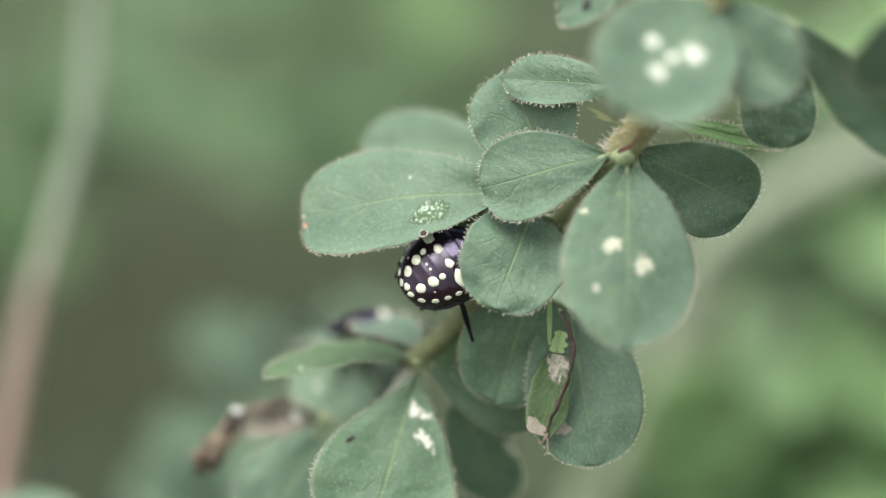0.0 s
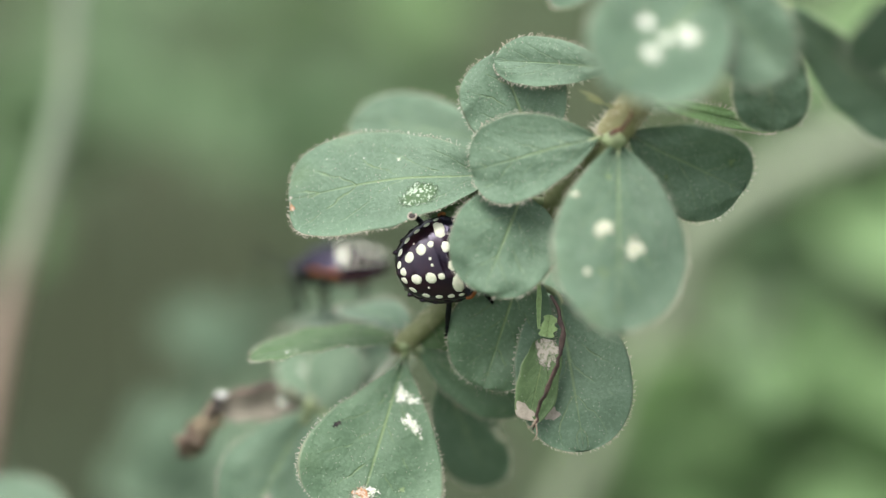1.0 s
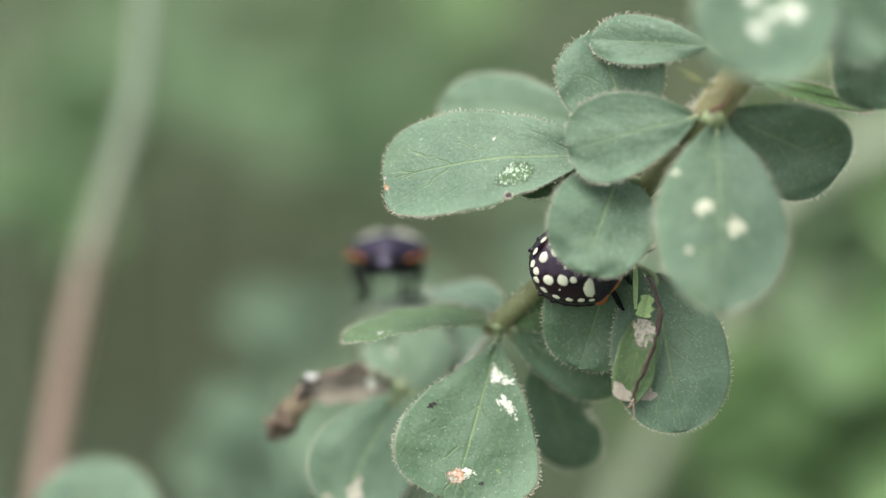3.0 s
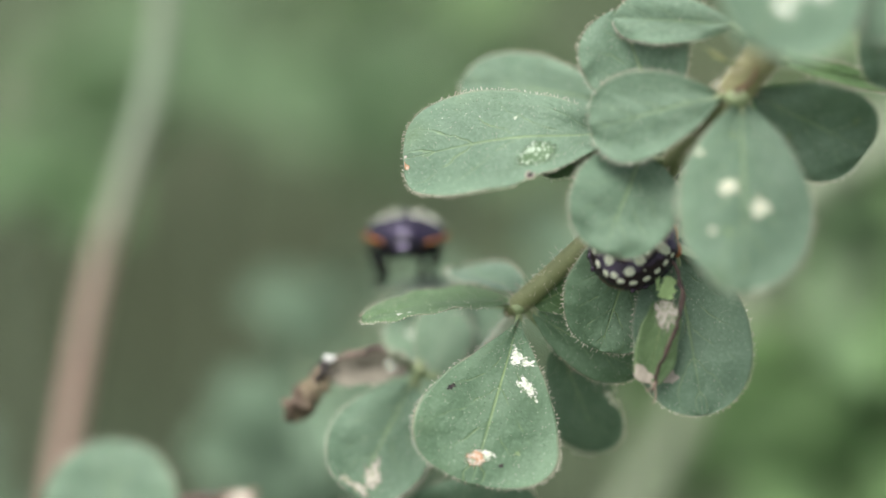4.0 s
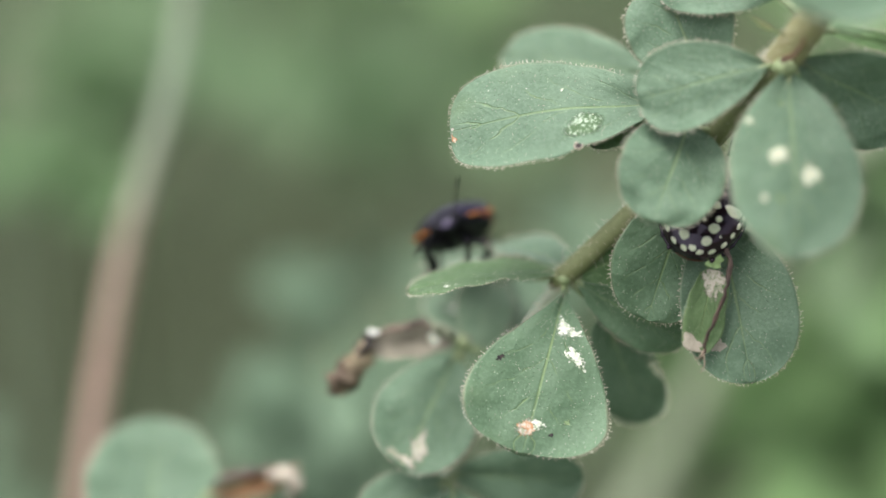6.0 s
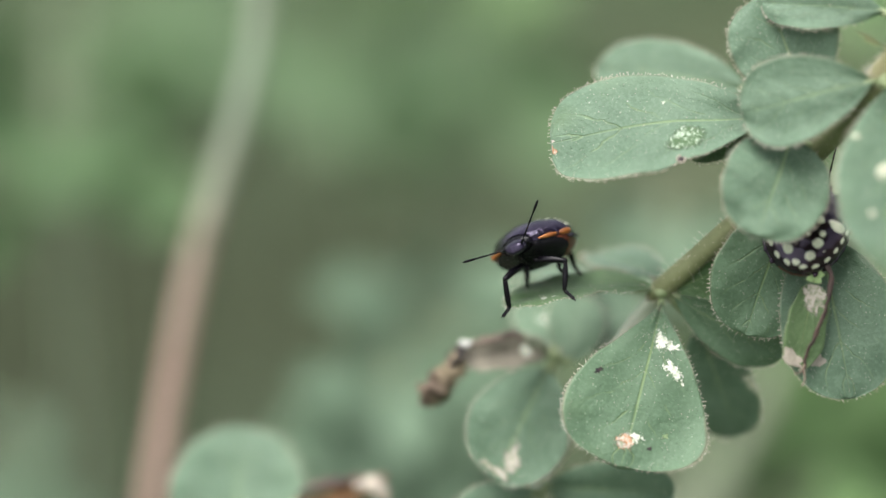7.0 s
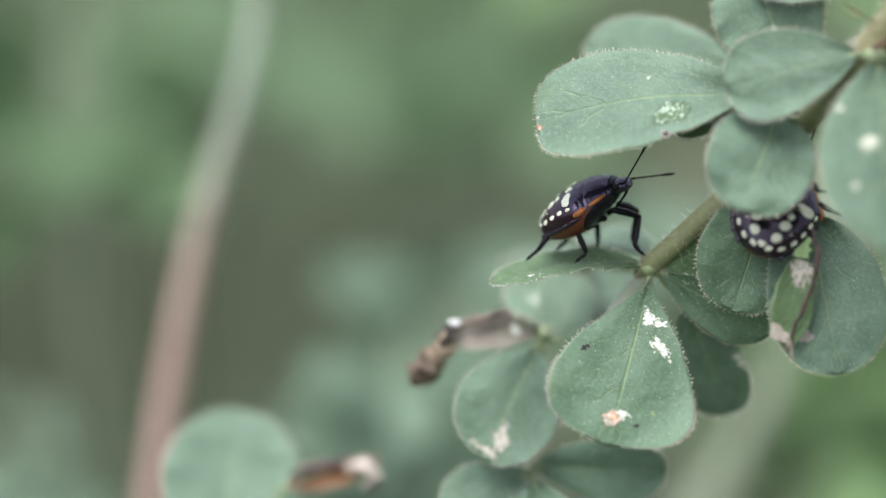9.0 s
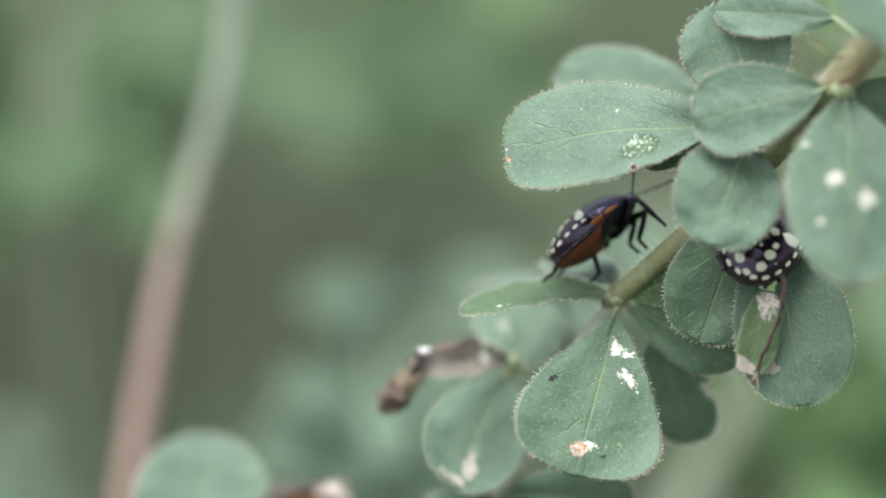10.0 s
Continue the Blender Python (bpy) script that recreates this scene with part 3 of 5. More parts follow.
    leaf(plant, (18.1, 275, 8.8), (17.45, 264, -9.3), 12.9, J1, seed=8, a=0.95, b=0.6, fold=0.06,
         scars=[(S, OLD_SCAR, 0.49, -0.26, 1.0, 1.0, 0.0, 0.03, 0.6), (S, OLD_SCAR, 0.58, 0.24, 1.1, 1.0, 0.0, 0.03, 0.7), (S, OLD_SCAR, 0.33, -0.85, 0.5), (S, OLD_SCAR, 0.72, -0.5, 0.4), (S, YELLOWED, 0.72, -0.25, 0.35), (S, YELLOWED, 0.2, -0.25, 0.3)])
    leaf(plant, (19.2, 276, 9.7), (30.67, 277.5, 4.09), 10.0, J1, seed=9, a=0.85, b=0.42, roll=22, fold=0.16,
         scars=[(S, YELLOWED, 0.8, 0.45, 0.4), (S, YELLOWED, 0.42, -0.5, 0.3)])
    leaf(plant, (10.6, 280.6, 7.4), (6.55, 281.2, 18.05), 10.8, (13, 280.5, 5), seed=10, a=0.7, b=0.45, fold=0.3, roll=-8, label="upright leaf, half of it in the shade of another")
    leaf(plant, (17.47, 277.0, 16.1), (6.1, 281.0, 17.2), 5.3, (19.5, 273.5, 13.5), seed=11, a=0.8, b=0.5, roll=15)
    leaf(plant, (22.17, 274.5, 12.57), (34.61, 282.0, 10.29), 1.8, (19.5, 273.5, 12.5), seed=12, a=0.45, b=0.5, roll=-4, fold=0.0, material=GREEN_LEAF)
    bm = bmesh.new()
    tube(bm, [p * MM for p in curve_points([(17.3, 273.2, 9.6), (18.2, 272.2, 10.0), (18.9, 272.0, 10.9), (19.3, 272.6, 11.9)], 12)], [0.5 * MM * (1 - 0.07 * k) for k in range(12)], 8, 0.5)
    part("bract", bm, REDDISH, plant, "small dry reddish-brown bract", BASE)
    for away in ((14.17, 274.0, 13.89), (14.81, 273.5, 13.04), (20.24, 273.8, 11.23)):
        stip = Blade((16.69, 274.5, 12.53), away, 0.45, roll=20, a=0.5, b=0.9, seed=90)
        part("stipule", stip.mesh(10, 6, 0.12), STEM, plant, at=stip.world)
    # third node
    big_leaf, big_blade = leaf(plant, (6.43, 281.5, 6.0), (-14.5, 284.0, 3.4), 12.1, (12.5, 280.8, 3.5), seed=13, roll=33, a=0.72, b=0.33, fold=0.1,
         label="broad leaf with a ragged chewed patch",
         scars=[("chewed_patch", CHEWED, 0.36, 0.45, 2.3, 0.66, 0.3, 0.05, 0.3), (R, RUST, 0.985, 0.3, 0.45), (S, PARCHED, 0.985, -0.05, 0.18),
                (S, SCAR, 0.45, -0.42, 0.2, 1.0, 0.0, 0.03, 1.0), (S, SCAR, 0.62, -0.5, 0.09), (S, SCAR, 0.8, -0.6, 0.1)])
    # a small round hole bitten into its margin, with a pale rim
    hole = big_blade.at(0.40, -0.95)
    bm = bmesh.new()
    # the hole isn't cut: a black blob stands for the dark in it
    blob(bm, hole + Vector((0, 0, 0.0)), Vector((0.33, 0.33, 0.16)) * MM, 8, 14)
    part("bite_hole", bm, FLECK, big_leaf, "small dark bite hole")
    bm = bmesh.new()
    ring = [hole + Vector((math.cos(a) * 0.42, math.sin(a) * 0.42, 0.06)) * MM for a in (2 * math.pi * k / 18 for k in range(16))]
    tube(bm, ring, [0.09 * MM] * 16, 6)
    part("bite_rim", bm, DRIED, big_leaf, "pale dried rim")
    leaf(plant, (5.9, 282.0, 3.9), (-0.6, 282.6, 1.9), 2.6, (12, 281, 3), seed=14, a=0.8, b=0.5, roll=22, material=EDGE_ON)
    leaf(plant, (6.52, 295.0, 9.52), (-8.47, 301.5, 12.17), 7.4, (11, 283, 4), seed=15, a=0.7, b=0.45, roll=24)
    leaf(plant, (8.9, 279.5, 3.6), (5.0, 275, -5.8), 10.9, (11.5, 281, 3), seed=16, a=0.45, b=0.42, fold=0.12, wave=0.07)
    leaf(plant, (9.17, 284.6, -3.41), (5.31, 284.8, -15.69), 10.6, (5, 287, -4), seed=17, material=DARKER_LEAF, a=0.55, b=0.42, fold=0.1)
    leaf_g, blade_g = leaf(plant, (12.85, 285.5, -6.0), (15.3, 281, -21.7), 11.8, (6, 286, -3.5), seed=18, a=0.6, b=0.45, label="broad leaf with a torn, dried and rolled edge",
                           scars=[(S, SCAR, 0.42, -0.52, 0.85, 0.6), (S, DRIED, 0.74, -0.50, 0.55, 0.9, 0.3, 0.03, 1.0), (S, OLD_SCAR, 0.78, -0.8, 0.4, 1.6), (R, RUST, 0.6, -0.6, 0.3)])
    # the dried roll of the torn edge
    roll = crumpled([(11.9, 281.6, -6.3), (12.7, 280.9, -7.6), (12.7, 280.4, -8.8), (13.15, 280.1, -9.9), (12.85, 279.9, -11.2), (12.65, 279.7, -12.4), (12.4, 279.6, -13.4), (11.65, 279.4, -15.0), (11.2, 279.3, -16.2), (10.45, 279.5, -17.6), (10.6, 279.7, -18.6), (10.25, 279.8, -19.5)], [0.12, 0.25, 0.32, 0.27, 0.30, 0.24, 0.18, 0.08], 4)
    part("dried_roll", roll, ROLL, leaf_g, "thin purple-brown shrivelled roll of torn leaf edge", BASE)
    for k, tail in enumerate(([(10.5, 279.7, -18.4), (10.0, 279.6, -19.2), (9.5, 279.6, -19.3)], [(10.4, 279.7, -18.9), (10.5, 279.6, -20.0), (10.1, 279.7, -20.7)])):
        bm = bmesh.new()
        tube(bm, [p * MM for p in curve_points(tail, 9)], [0.11 * MM * (1 - 0.08 * i) for i in range(9)], 6)
        part("frayed_end", bm, PALE_FRAY, leaf_g, "pale frayed fibre", BASE)
    flap = Blade((11.45, 280.9, -10.5), (9.75, 280.0, -18.7), 4.3, roll=-10, fold=0.15, a=0.3, b=0.22, wave=0.25, seed=78)
    fl = part("torn_flap", flap.mesh(22, 12), OLIVE, leaf_g, "olive green torn flap", flap.world)
    part("pale_scar", flap.patch(0.12, -0.15, 1.7, random.Random(5), 0.8), PARCHED, fl)
    part("pale_scar", flap.patch(0.93, 0.45, 0.65, random.Random(6), 1.5), DRIED, fl)
    strip = Blade((10.82, 282.00, -4.05), (10.69, 280.60, -9.57), 0.42, roll=15, fold=0.1, a=0.06, b=0.06, wave=0.5, seed=79)
    part("torn_strip", strip.mesh(20, 8, 0.12), FRESH, leaf_g, "narrow pale green strip of torn leaf", strip.world)
    film = Blade((11.86, 280.70, -8.18), (11.46, 280.50, -10.41), 1.5, roll=-5, fold=0.05, a=0.35, b=0.3, wave=1.3, seed=81)
    part("thin_membrane", film.mesh(14, 10, 0.08), FRESH, leaf_g, "thin bright green membrane", film.world)
    # fourth node
    leaf(plant, (-3.3, 290, -11.1), (-18.6, 290.2, -12.3), 7.6, J2, seed=19, a=0.8, b=0.5, roll=70, fold=0.1, bend=0.10, material=EDGE_ON, label="bright green leaf seen nearly edge-on",
         scars=[(S, SCAR, 0.74, 0.55, 0.35), (S, SCAR, 0.68, 0.6, 0.2)])
    leaf(plant, (-2.5, 289.5, -12.4), (-7.3, 280, -28.4), 15.0, J2, seed=20, material=DARKER_LEAF, a=1.35, b=0.43, fold=0.08, label="large oval leaf with white scars and an orange rotten spot",
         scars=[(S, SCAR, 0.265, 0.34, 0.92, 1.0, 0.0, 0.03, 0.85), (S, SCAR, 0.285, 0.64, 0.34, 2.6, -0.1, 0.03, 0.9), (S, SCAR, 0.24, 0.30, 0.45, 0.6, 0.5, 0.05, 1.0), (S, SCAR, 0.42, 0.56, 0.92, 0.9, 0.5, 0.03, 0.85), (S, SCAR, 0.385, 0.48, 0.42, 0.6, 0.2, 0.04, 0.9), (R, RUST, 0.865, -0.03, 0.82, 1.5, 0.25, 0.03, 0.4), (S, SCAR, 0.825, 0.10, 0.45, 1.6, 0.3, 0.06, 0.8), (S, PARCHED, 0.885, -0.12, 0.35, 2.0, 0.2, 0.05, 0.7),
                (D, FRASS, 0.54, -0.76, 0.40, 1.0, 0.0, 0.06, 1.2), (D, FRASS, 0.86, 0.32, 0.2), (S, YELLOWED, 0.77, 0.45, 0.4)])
    leaf(plant, (1.5, 292, -15.3), (6.5, 298, -26.9), 7.2, J2, seed=21, a=0.6, b=0.42, roll=10, scars=[(S, OLD_SCAR, 0.55, 0.88, 1.1, 0.6, 0.3, 0.03, 0.8)])
    leaf(plant, (-1.2, 289.5, -12.1), (9.57, 288.5, -18.11), 6.4, J2, seed=22, material=DARKER_LEAF, a=0.8, b=0.5, roll=35)
    leaf(plant, (-1.2, 289.4, -11.3), (3.6, 287.6, -9.0), 5.2, J2, seed=23, a=0.5, b=0.5, roll=10, material=DIM_LEAF)
    leaf(plant, (-2.6, 292, -10.2), (-8.58, 303.0, -7.51), 6.0, J2, seed=24, a=0.7, b=0.45, roll=54)
    leaf(plant, (-7.2, 308.0, -10.8), (-16.2, 318.0, -10.2), 6.5, (-4, 296, -11.5), seed=33, a=0.7, b=0.45, roll=72)
    # fifth node
    leaf(plant, (-11.08, 301.5, -19.4), (-9.57, 308.0, -11.93), 6.4, J3, seed=25, material=BRIGHTENED_LEAF, roll=0, a=0.7, b=0.5)
    leaf(plant, (-11.38, 301.5, -19.28), (-14.59, 312.0, -12.59), 6.6, J3, seed=26, material=BRIGHTENED_LEAF, roll=15, a=0.7, b=0.5, scars=[(S, SCAR, 0.6, 0.1, 0.6)])
    leaf(plant, (-13.5, 300.0, -19.9), (-19.2, 293.5, -31.0), 10.7, J3, seed=27, a=0.75, b=0.48, scars=[(S, PARCHED, 0.80, 0.16, 1.5, 0.6, 0.3, 0.03, 0.8), (S, PARCHED, 0.93, -0.12, 0.75, 2.2, 0.0, 0.03, 0.8)])
    ob, blade = leaf(plant, (-13.6, 300.3, -18.1), (-22.5, 301.3, -18.9), 3.6, J3, seed=28, material=WITHERED, a=0.4, b=0.35, roll=18, fold=0.2, wave=0.3, label="curled pale membrane of a withered leaf",
                     scars=[(S, SCAR, 0.24, -0.1, 0.6, 1.0, 0.0, 0.03, 0.55)])
    for name, material, pts, radii, label in (
            ("curled_edge", DARK_BROWN, [(-15.0, 299.6, -16.9), (-16.9, 299.6, -16.3), (-19.5, 300.0, -16.9), (-22.0, 300.6, -17.6)], [0.2, 0.45, 0.4, 0.3], "brown curled upper edge"),
            ("fresh_edge", LEAF, [(-13.6, 299.9, -18.1), (-14.2, 299.6, -17.4), (-15.2, 299.4, -16.8), (-16.4, 299.4, -16.4)], [0.3, 0.7, 0.7, 0.2], "strip of the edge still green"),
            ("dark_fold", FLECK, [(-22.0, 300.4, -17.6), (-22.9, 300.4, -18.3), (-23.4, 300.5, -19.4), (-24.2, 300.7, -20.6)], [0.4, 0.75, 0.85, 0.5], "blackened fold"),
            ("shrivelled_tip", TAN, [(-22.8, 300.9, -18.6), (-23.6, 301.0, -20.3), (-24.6, 301.3, -21.7), (-25.6, 301.6, -23.0), (-26.3, 302.0, -24.0)], [0.7, 1.5, 1.75, 1.5, 0.7], "tan shrivelled dry leaf tip"),
            ("white_fleck", WHITE_TISSUE, [(-21.6, 300.2, -17.2), (-22.4, 300.2, -17.4), (-22.9, 300.3, -17.8)], [0.3, 0.55, 0.25], "")):
        part(name, crumpled(pts, radii, len(name)), material, ob, label, BASE)
    leaf(plant, (-11.22, 303.0, -18.88), (-3.15, 314.0, -11.89), 6.5, J3, seed=32, material=BRIGHTENED_LEAF, a=0.7, b=0.5, roll=-25)
    # lowest node
    leaf(plant, (-13.5, 298, -32.2), (-0.3, 296, -32.5), 7.3, J4, seed=29, a=0.7, b=0.45, roll=20)
    leaf(plant, (-14.7, 298, -33.0), (-23.5, 297, -36.4), 6.0, J4, seed=30, a=0.7, b=0.5, roll=30)
    leaf(plant, (-14.0, 297, -33.5), (-12.0, 292, -44.0), 9.0, J4, seed=31, a=0.8, b=0.5)
    return plant


main_plant()


def small_plant():
    """A low shoot whose top leaf comes into view beside the main plant."""
    foot = (-46, 318, -60)
    g = ground_under(foot)
    plant = root("low_shoot", Matrix.Translation(g), "low grey-green shoot with a round leaf and a dried leaf", "plant")
    gl = to_local(g - Vector((0, 0, 0.01)))
    stem_part(plant, [(-44, 313, -42), (-45, 316, -52), tuple(gl)], [0.8, 1.0, 1.3], 20)
    leaf(plant, (-46.5, 312, -44), (-46.6, 319, -27.2), 14.8, (-45, 316, -46), seed=41, a=0.6, b=0.55)
    dried, _ = leaf(plant, (-40.33, 312.0, -35.59), (-30.3, 311.0, -32.4), 2.6, (-44, 313, -42), seed=42, wave=0.5, fold=0.8, a=0.7, b=0.5, material=DRY_ORANGE, roll=25,
         label="dried orange-brown leaf", scars=[("pale_scar", SCAR, 0.85, 0.1, 0.6)])
    part("cream_end", crumpled([(-33.6, 309.6, -33.4), (-31.8, 309.6, -33.0), (-30.6, 309.8, -34.2), (-31.4, 310.0, -35.6)], [0.4, 1.0, 1.0, 0.4], 3), DRIED, dried, "cream shrivelled end", BASE)
    part("curled_edge", crumpled([(-40.0, 310.6, -34.6), (-37.5, 310.2, -33.2), (-34.6, 310.0, -32.8), (-32.6, 309.8, -32.4)], [0.3, 0.6, 0.5, 0.3], 8), ROLL, dried, "dark brown curled edge", BASE)
    return plant


small_plant()


def tall_stalk(pts, radii, label, material=PINK_STEM, name="dry_stalk", split=0.45):
    """A bare stalk: an upper and a lower length, with a slight joint where they meet."""
    g = ground_under(pts[-1])
    at = Matrix.Translation(g)
    stalk = root(name, at, label, "stalk")
    line = [spot(p) - g for p in pts] + [Vector((0, 0, -0.01))]
    n = 60
    curve = curve_points(line, n)
    rr = [float(np.interp(k / (n - 1) * (len(line) - 1), range(len(radii)), radii)) * MM for k in range(n)]
    rr = [r * (1 + 0.05 * noise.noise(Vector((k * 0.35, pts[0][0], 0)))) for k, r in enumerate(rr)]
    cut = int(n * split)
    for piece, a, b in (("upper_stem", 0, cut + 1), ("lower_stem", cut, n)):
        bm = bmesh.new()
        tube(bm, curve[a:b], rr[a:b], 14)
        part(piece, bm, material, stalk)
    bm = bmesh.new()
    tube(bm, curve[cut - 1:cut + 2], [rr[cut] * f for f in (1.01, 1.12, 1.02)], 14)
    part("joint", bm, material, stalk)
    return stalk


tall_stalk([(-46, 372, 62), (-46.77, 372.0, 28.83), (-47.88, 372.0, 17.01), (-51.86, 372.0, 2.23), (-54.81, 372.0, -8.11), (-58.42, 372.0, -27.32), (-60.41, 372.0, -40.62), (-66, 373, -92)],
           [1.1, 1.2, 1.35, 1.45, 1.5, 1.6, 1.7, 1.9, 2.1], "slender pinkish-brown bare stalk standing behind the plant")
tall_stalk([(150, 440, 50), (81.42, 440.0, 20.09), (69.69, 440.0, 15.64), (54.76, 440.0, 9.42), (41.42, 440.0, 0.09), (36.4, 440.0, -14.13), (29.95, 440.0, -28.29), (22.09, 440.0, -43.02), (9.51, 440.0, -66.59)],
           [3.0, 3.2, 3.4, 3.4, 3.2, 3.0, 3.0, 3.0, 3.0, 2.6], "pale green arching stalk behind the plant", PALE_STEM)
tall_stalk([(-118, 470, 50), (-122, 470, 20), (-127, 470, -20), (-134, 470, -80)], [1.8, 2.0, 2.2, 2.4, 2.6], "pale bare stalk standing far behind the plant", PALE_STEM)


# ---- weeds behind, never in focus ----
def weed(at, size, leaves, seed, material):
    """A leafy weed on an upright stalk; at is the middle of its crown."""
    rng = random.Random(seed)
    g = ground_under(at)
    plant = root("weed", Matrix.Translation(g), "green broad-leaved weed standing behind the plant", "plant", "weeds behind the plant")
    top = Vector(at)
    gl = to_local(g - Vector((0, 0, 0.01)))
    stem_part(plant, [tuple(top + Vector((0, 0, 6 * size))), tuple(top), tuple(top.lerp(gl, 0.5) + Vector((3, 2, 0))), tuple(gl)], [0.6, 1.0, 1.4, 1.8], 24, 0, seed, material=PALE_STEM)
    for k in range(leaves):
        a = k * 2.4 + rng.uniform(-0.4, 0.4)
        foot = top + Vector((0, 0, rng.uniform(-7, 5) * size))
        way = Vector((math.cos(a), -0.75 - 0.3 * math.sin(a), rng.uniform(-0.7, 0.1)))
        L = rng.uniform(6, 10) * size
        leaf(plant, tuple(foot + way * 1.5 * size), tuple(foot + way * (1.5 * size + L)), L * rng.uniform(0.55, 0.8), tuple(foot), seed=seed * 40 + k, fringe=0, material=material, roll=rng.uniform(-25, 25), a=0.8, b=0.55)
    return plant


for k, (at, size, leaves, material) in enumerate([
    ((-84.0, 470.0, 9.13), 2.3, 5, DIM_LEAF),
    ((-88.27, 520.0, 24.42), 2.6, 5, DIM_LEAF),
    ((-10.95, 600.0, 41.83), 3, 8, EDGE_ON),
    ((54.0, 440.0, -27.0), 3.1, 16, GREEN_LEAF),
    ((48.99, 470.0, -34.09), 3.4, 14, GREEN_LEAF),
    ((65.09, 450.0, -35.36), 3.4, 14, GREEN_LEAF),
    ((79.42, 520.0, -10.4), 3.2, 10, EDGE_ON),
    ((-18.62, 640.0, 49.26), 3, 7, GREEN_LEAF),
    ((-28.5, 420.0, -31.5), 1.7, 16, BRIGHTENED_LEAF),
    ((-23.35, 430.0, -42.85), 1.7, 11, LEAF),
    ((-22.53, 450.0, -19.39), 1.7, 12, BRIGHTENED_LEAF),
    ((-28.82, 430.00, -43.15), 1.8, 12, BRIGHTENED_LEAF),
    ((-19.38, 440.00, -27.28), 1.6, 12, BRIGHTENED_LEAF),
    ((14.10, 445.0, -6.41), 1.6, 14, BRIGHTENED_LEAF),
    ((-91.23, 470.0, -42.73), 1.6, 11, BRIGHTENED_LEAF),
    ((69.96, 520.0, 33.72), 3.4, 12, GREEN_LEAF),
    ((78.74, 560.0, 12.56), 3.4, 10, EDGE_ON),
    ((-60.62, 620.0, 47.72), 3.2, 9, EDGE_ON),
    ((-8.01, 640.0, 37.62), 3.0, 10, EDGE_ON),
]):
    weed(at, size, leaves, 60 + k, material)


# ---- the two bugs: x across, y to the head, z to the back ----
U = 1.04 * MM


def body_width(y):
    """Half the width of the body at y."""
    if y < 0.6:
        u = (y + 5.3) / 5.9
        return 4.2 * max(1 - (1 - min(max(u, 0.0), 1.0)) ** 2, 0.0) ** 0.46 * (1 - 0.05 * max(u - 0.75, 0))
    u = (y - 0.6) / 3.2
    return 4.13 - 2.55 * u ** 1.25


def back_height(y):
    u = (y + 5.3) / 9.1
    if y > 1.0:
        return back_height(1.0) - 0.085 * (y - 1.0) - 0.12 * (y - 1.0) ** 2
    return 2.4 * max(math.sin(math.pi * min(max(u * 0.80 + 0.10, 0), 1)), 0) ** 0.75


def back(y, a, lift=0.0):
    """A point of the back; a from -1 to 1 across."""
    w, h = body_width(y) + lift * 0.7, back_height(y) + lift
    # the abdomen's rings stand a little proud of one another
    h += 0.05 * max(0.0, math.cos(2 * math.pi * (y + 0.2) / 1.12)) * (1 if y < 0.2 else 0) * math.cos(a * math.pi / 2)
    t = a * math.pi / 2
    return Vector((w * math.sin(t), y, 0.15 + h * math.cos(t) ** 0.9)) * U


def belly(y, a):
    w = body_width(y) * 0.985
    u = (y + 5.3) / 9.1
    h = 2.12 * max(math.sin(math.pi * min(max(u * 0.9 + 0.03, 0), 1)), 0) ** 0.55
    h *= 1 - 0.20 * min(max((y + 0.2) / 2.4, 0.0), 1.0)
    if y < 0.5:
        h -= 0.07 * max(0.0, math.cos(2 * math.pi * y / 1.05)) ** 6
    t = a * math.pi / 2
    return Vector((w * math.sin(t), y, 0.15 - h * math.cos(t) ** 0.8)) * U


def sheet(fn, y0, y1, rows, cols, flip=False):
    """A sheet over fn(y, a); y0 may be a function of a."""
    bm = bmesh.new()
    start = y0 if callable(y0) else (lambda a: y0)
    grid = []
    for i in range(rows + 1):
        row = []
        for j in range(cols + 1):
            a = -1 + 2 * j / cols
            row.append(bm.verts.new(fn(start(a) + (y1 - start(a)) * (i / rows), a)))
        grid.append(row)
    for i in range(rows):
        for j in range(cols):
            q = (grid[i][j], grid[i][j + 1], grid[i + 1][j + 1], grid[i + 1][j])
            bm.faces.new(q[::-1] if flip else q)
    return bm


def dot(y, a, r, stretch=1.0, ph=0.0, rough=0.12):
    """A raised spot on the back."""
    bm = bmesh.new()
    h = max(body_width(y) * math.pi / 2 * 0.85, 0.5)

    def p(f, k, up):
        t = 2 * math.pi * k / 20
        q = f * r * (1 + rough * (noise.noise(Vector((math.cos(t), math.sin(t), ph))) + 0.7 * noise.noise(Vector((math.cos(t) * 3, math.sin(t) * 3, ph)))))
        return back(max(y + q * math.sin(t), -5.28), max(-0.99, min(0.99, a + q * stretch * math.cos(t) / h)), up)
    mid = bm.verts.new(p(0, 0, 0.05))
    rings = [[bm.verts.new(p(f, k, up)) for k in range(20)] for f, up in ((0.6, 0.045), (0.95, 0.03), (1.0, -0.02))]
    for k in range(20):
        n = (k + 1) % 20
        bm.faces.new((mid, rings[0][k], rings[0][n]))
        for r0, r1 in zip(rings, rings[1:]):
            bm.faces.new((r0[k], r1[k], r1[n], r0[n]))
    return bm


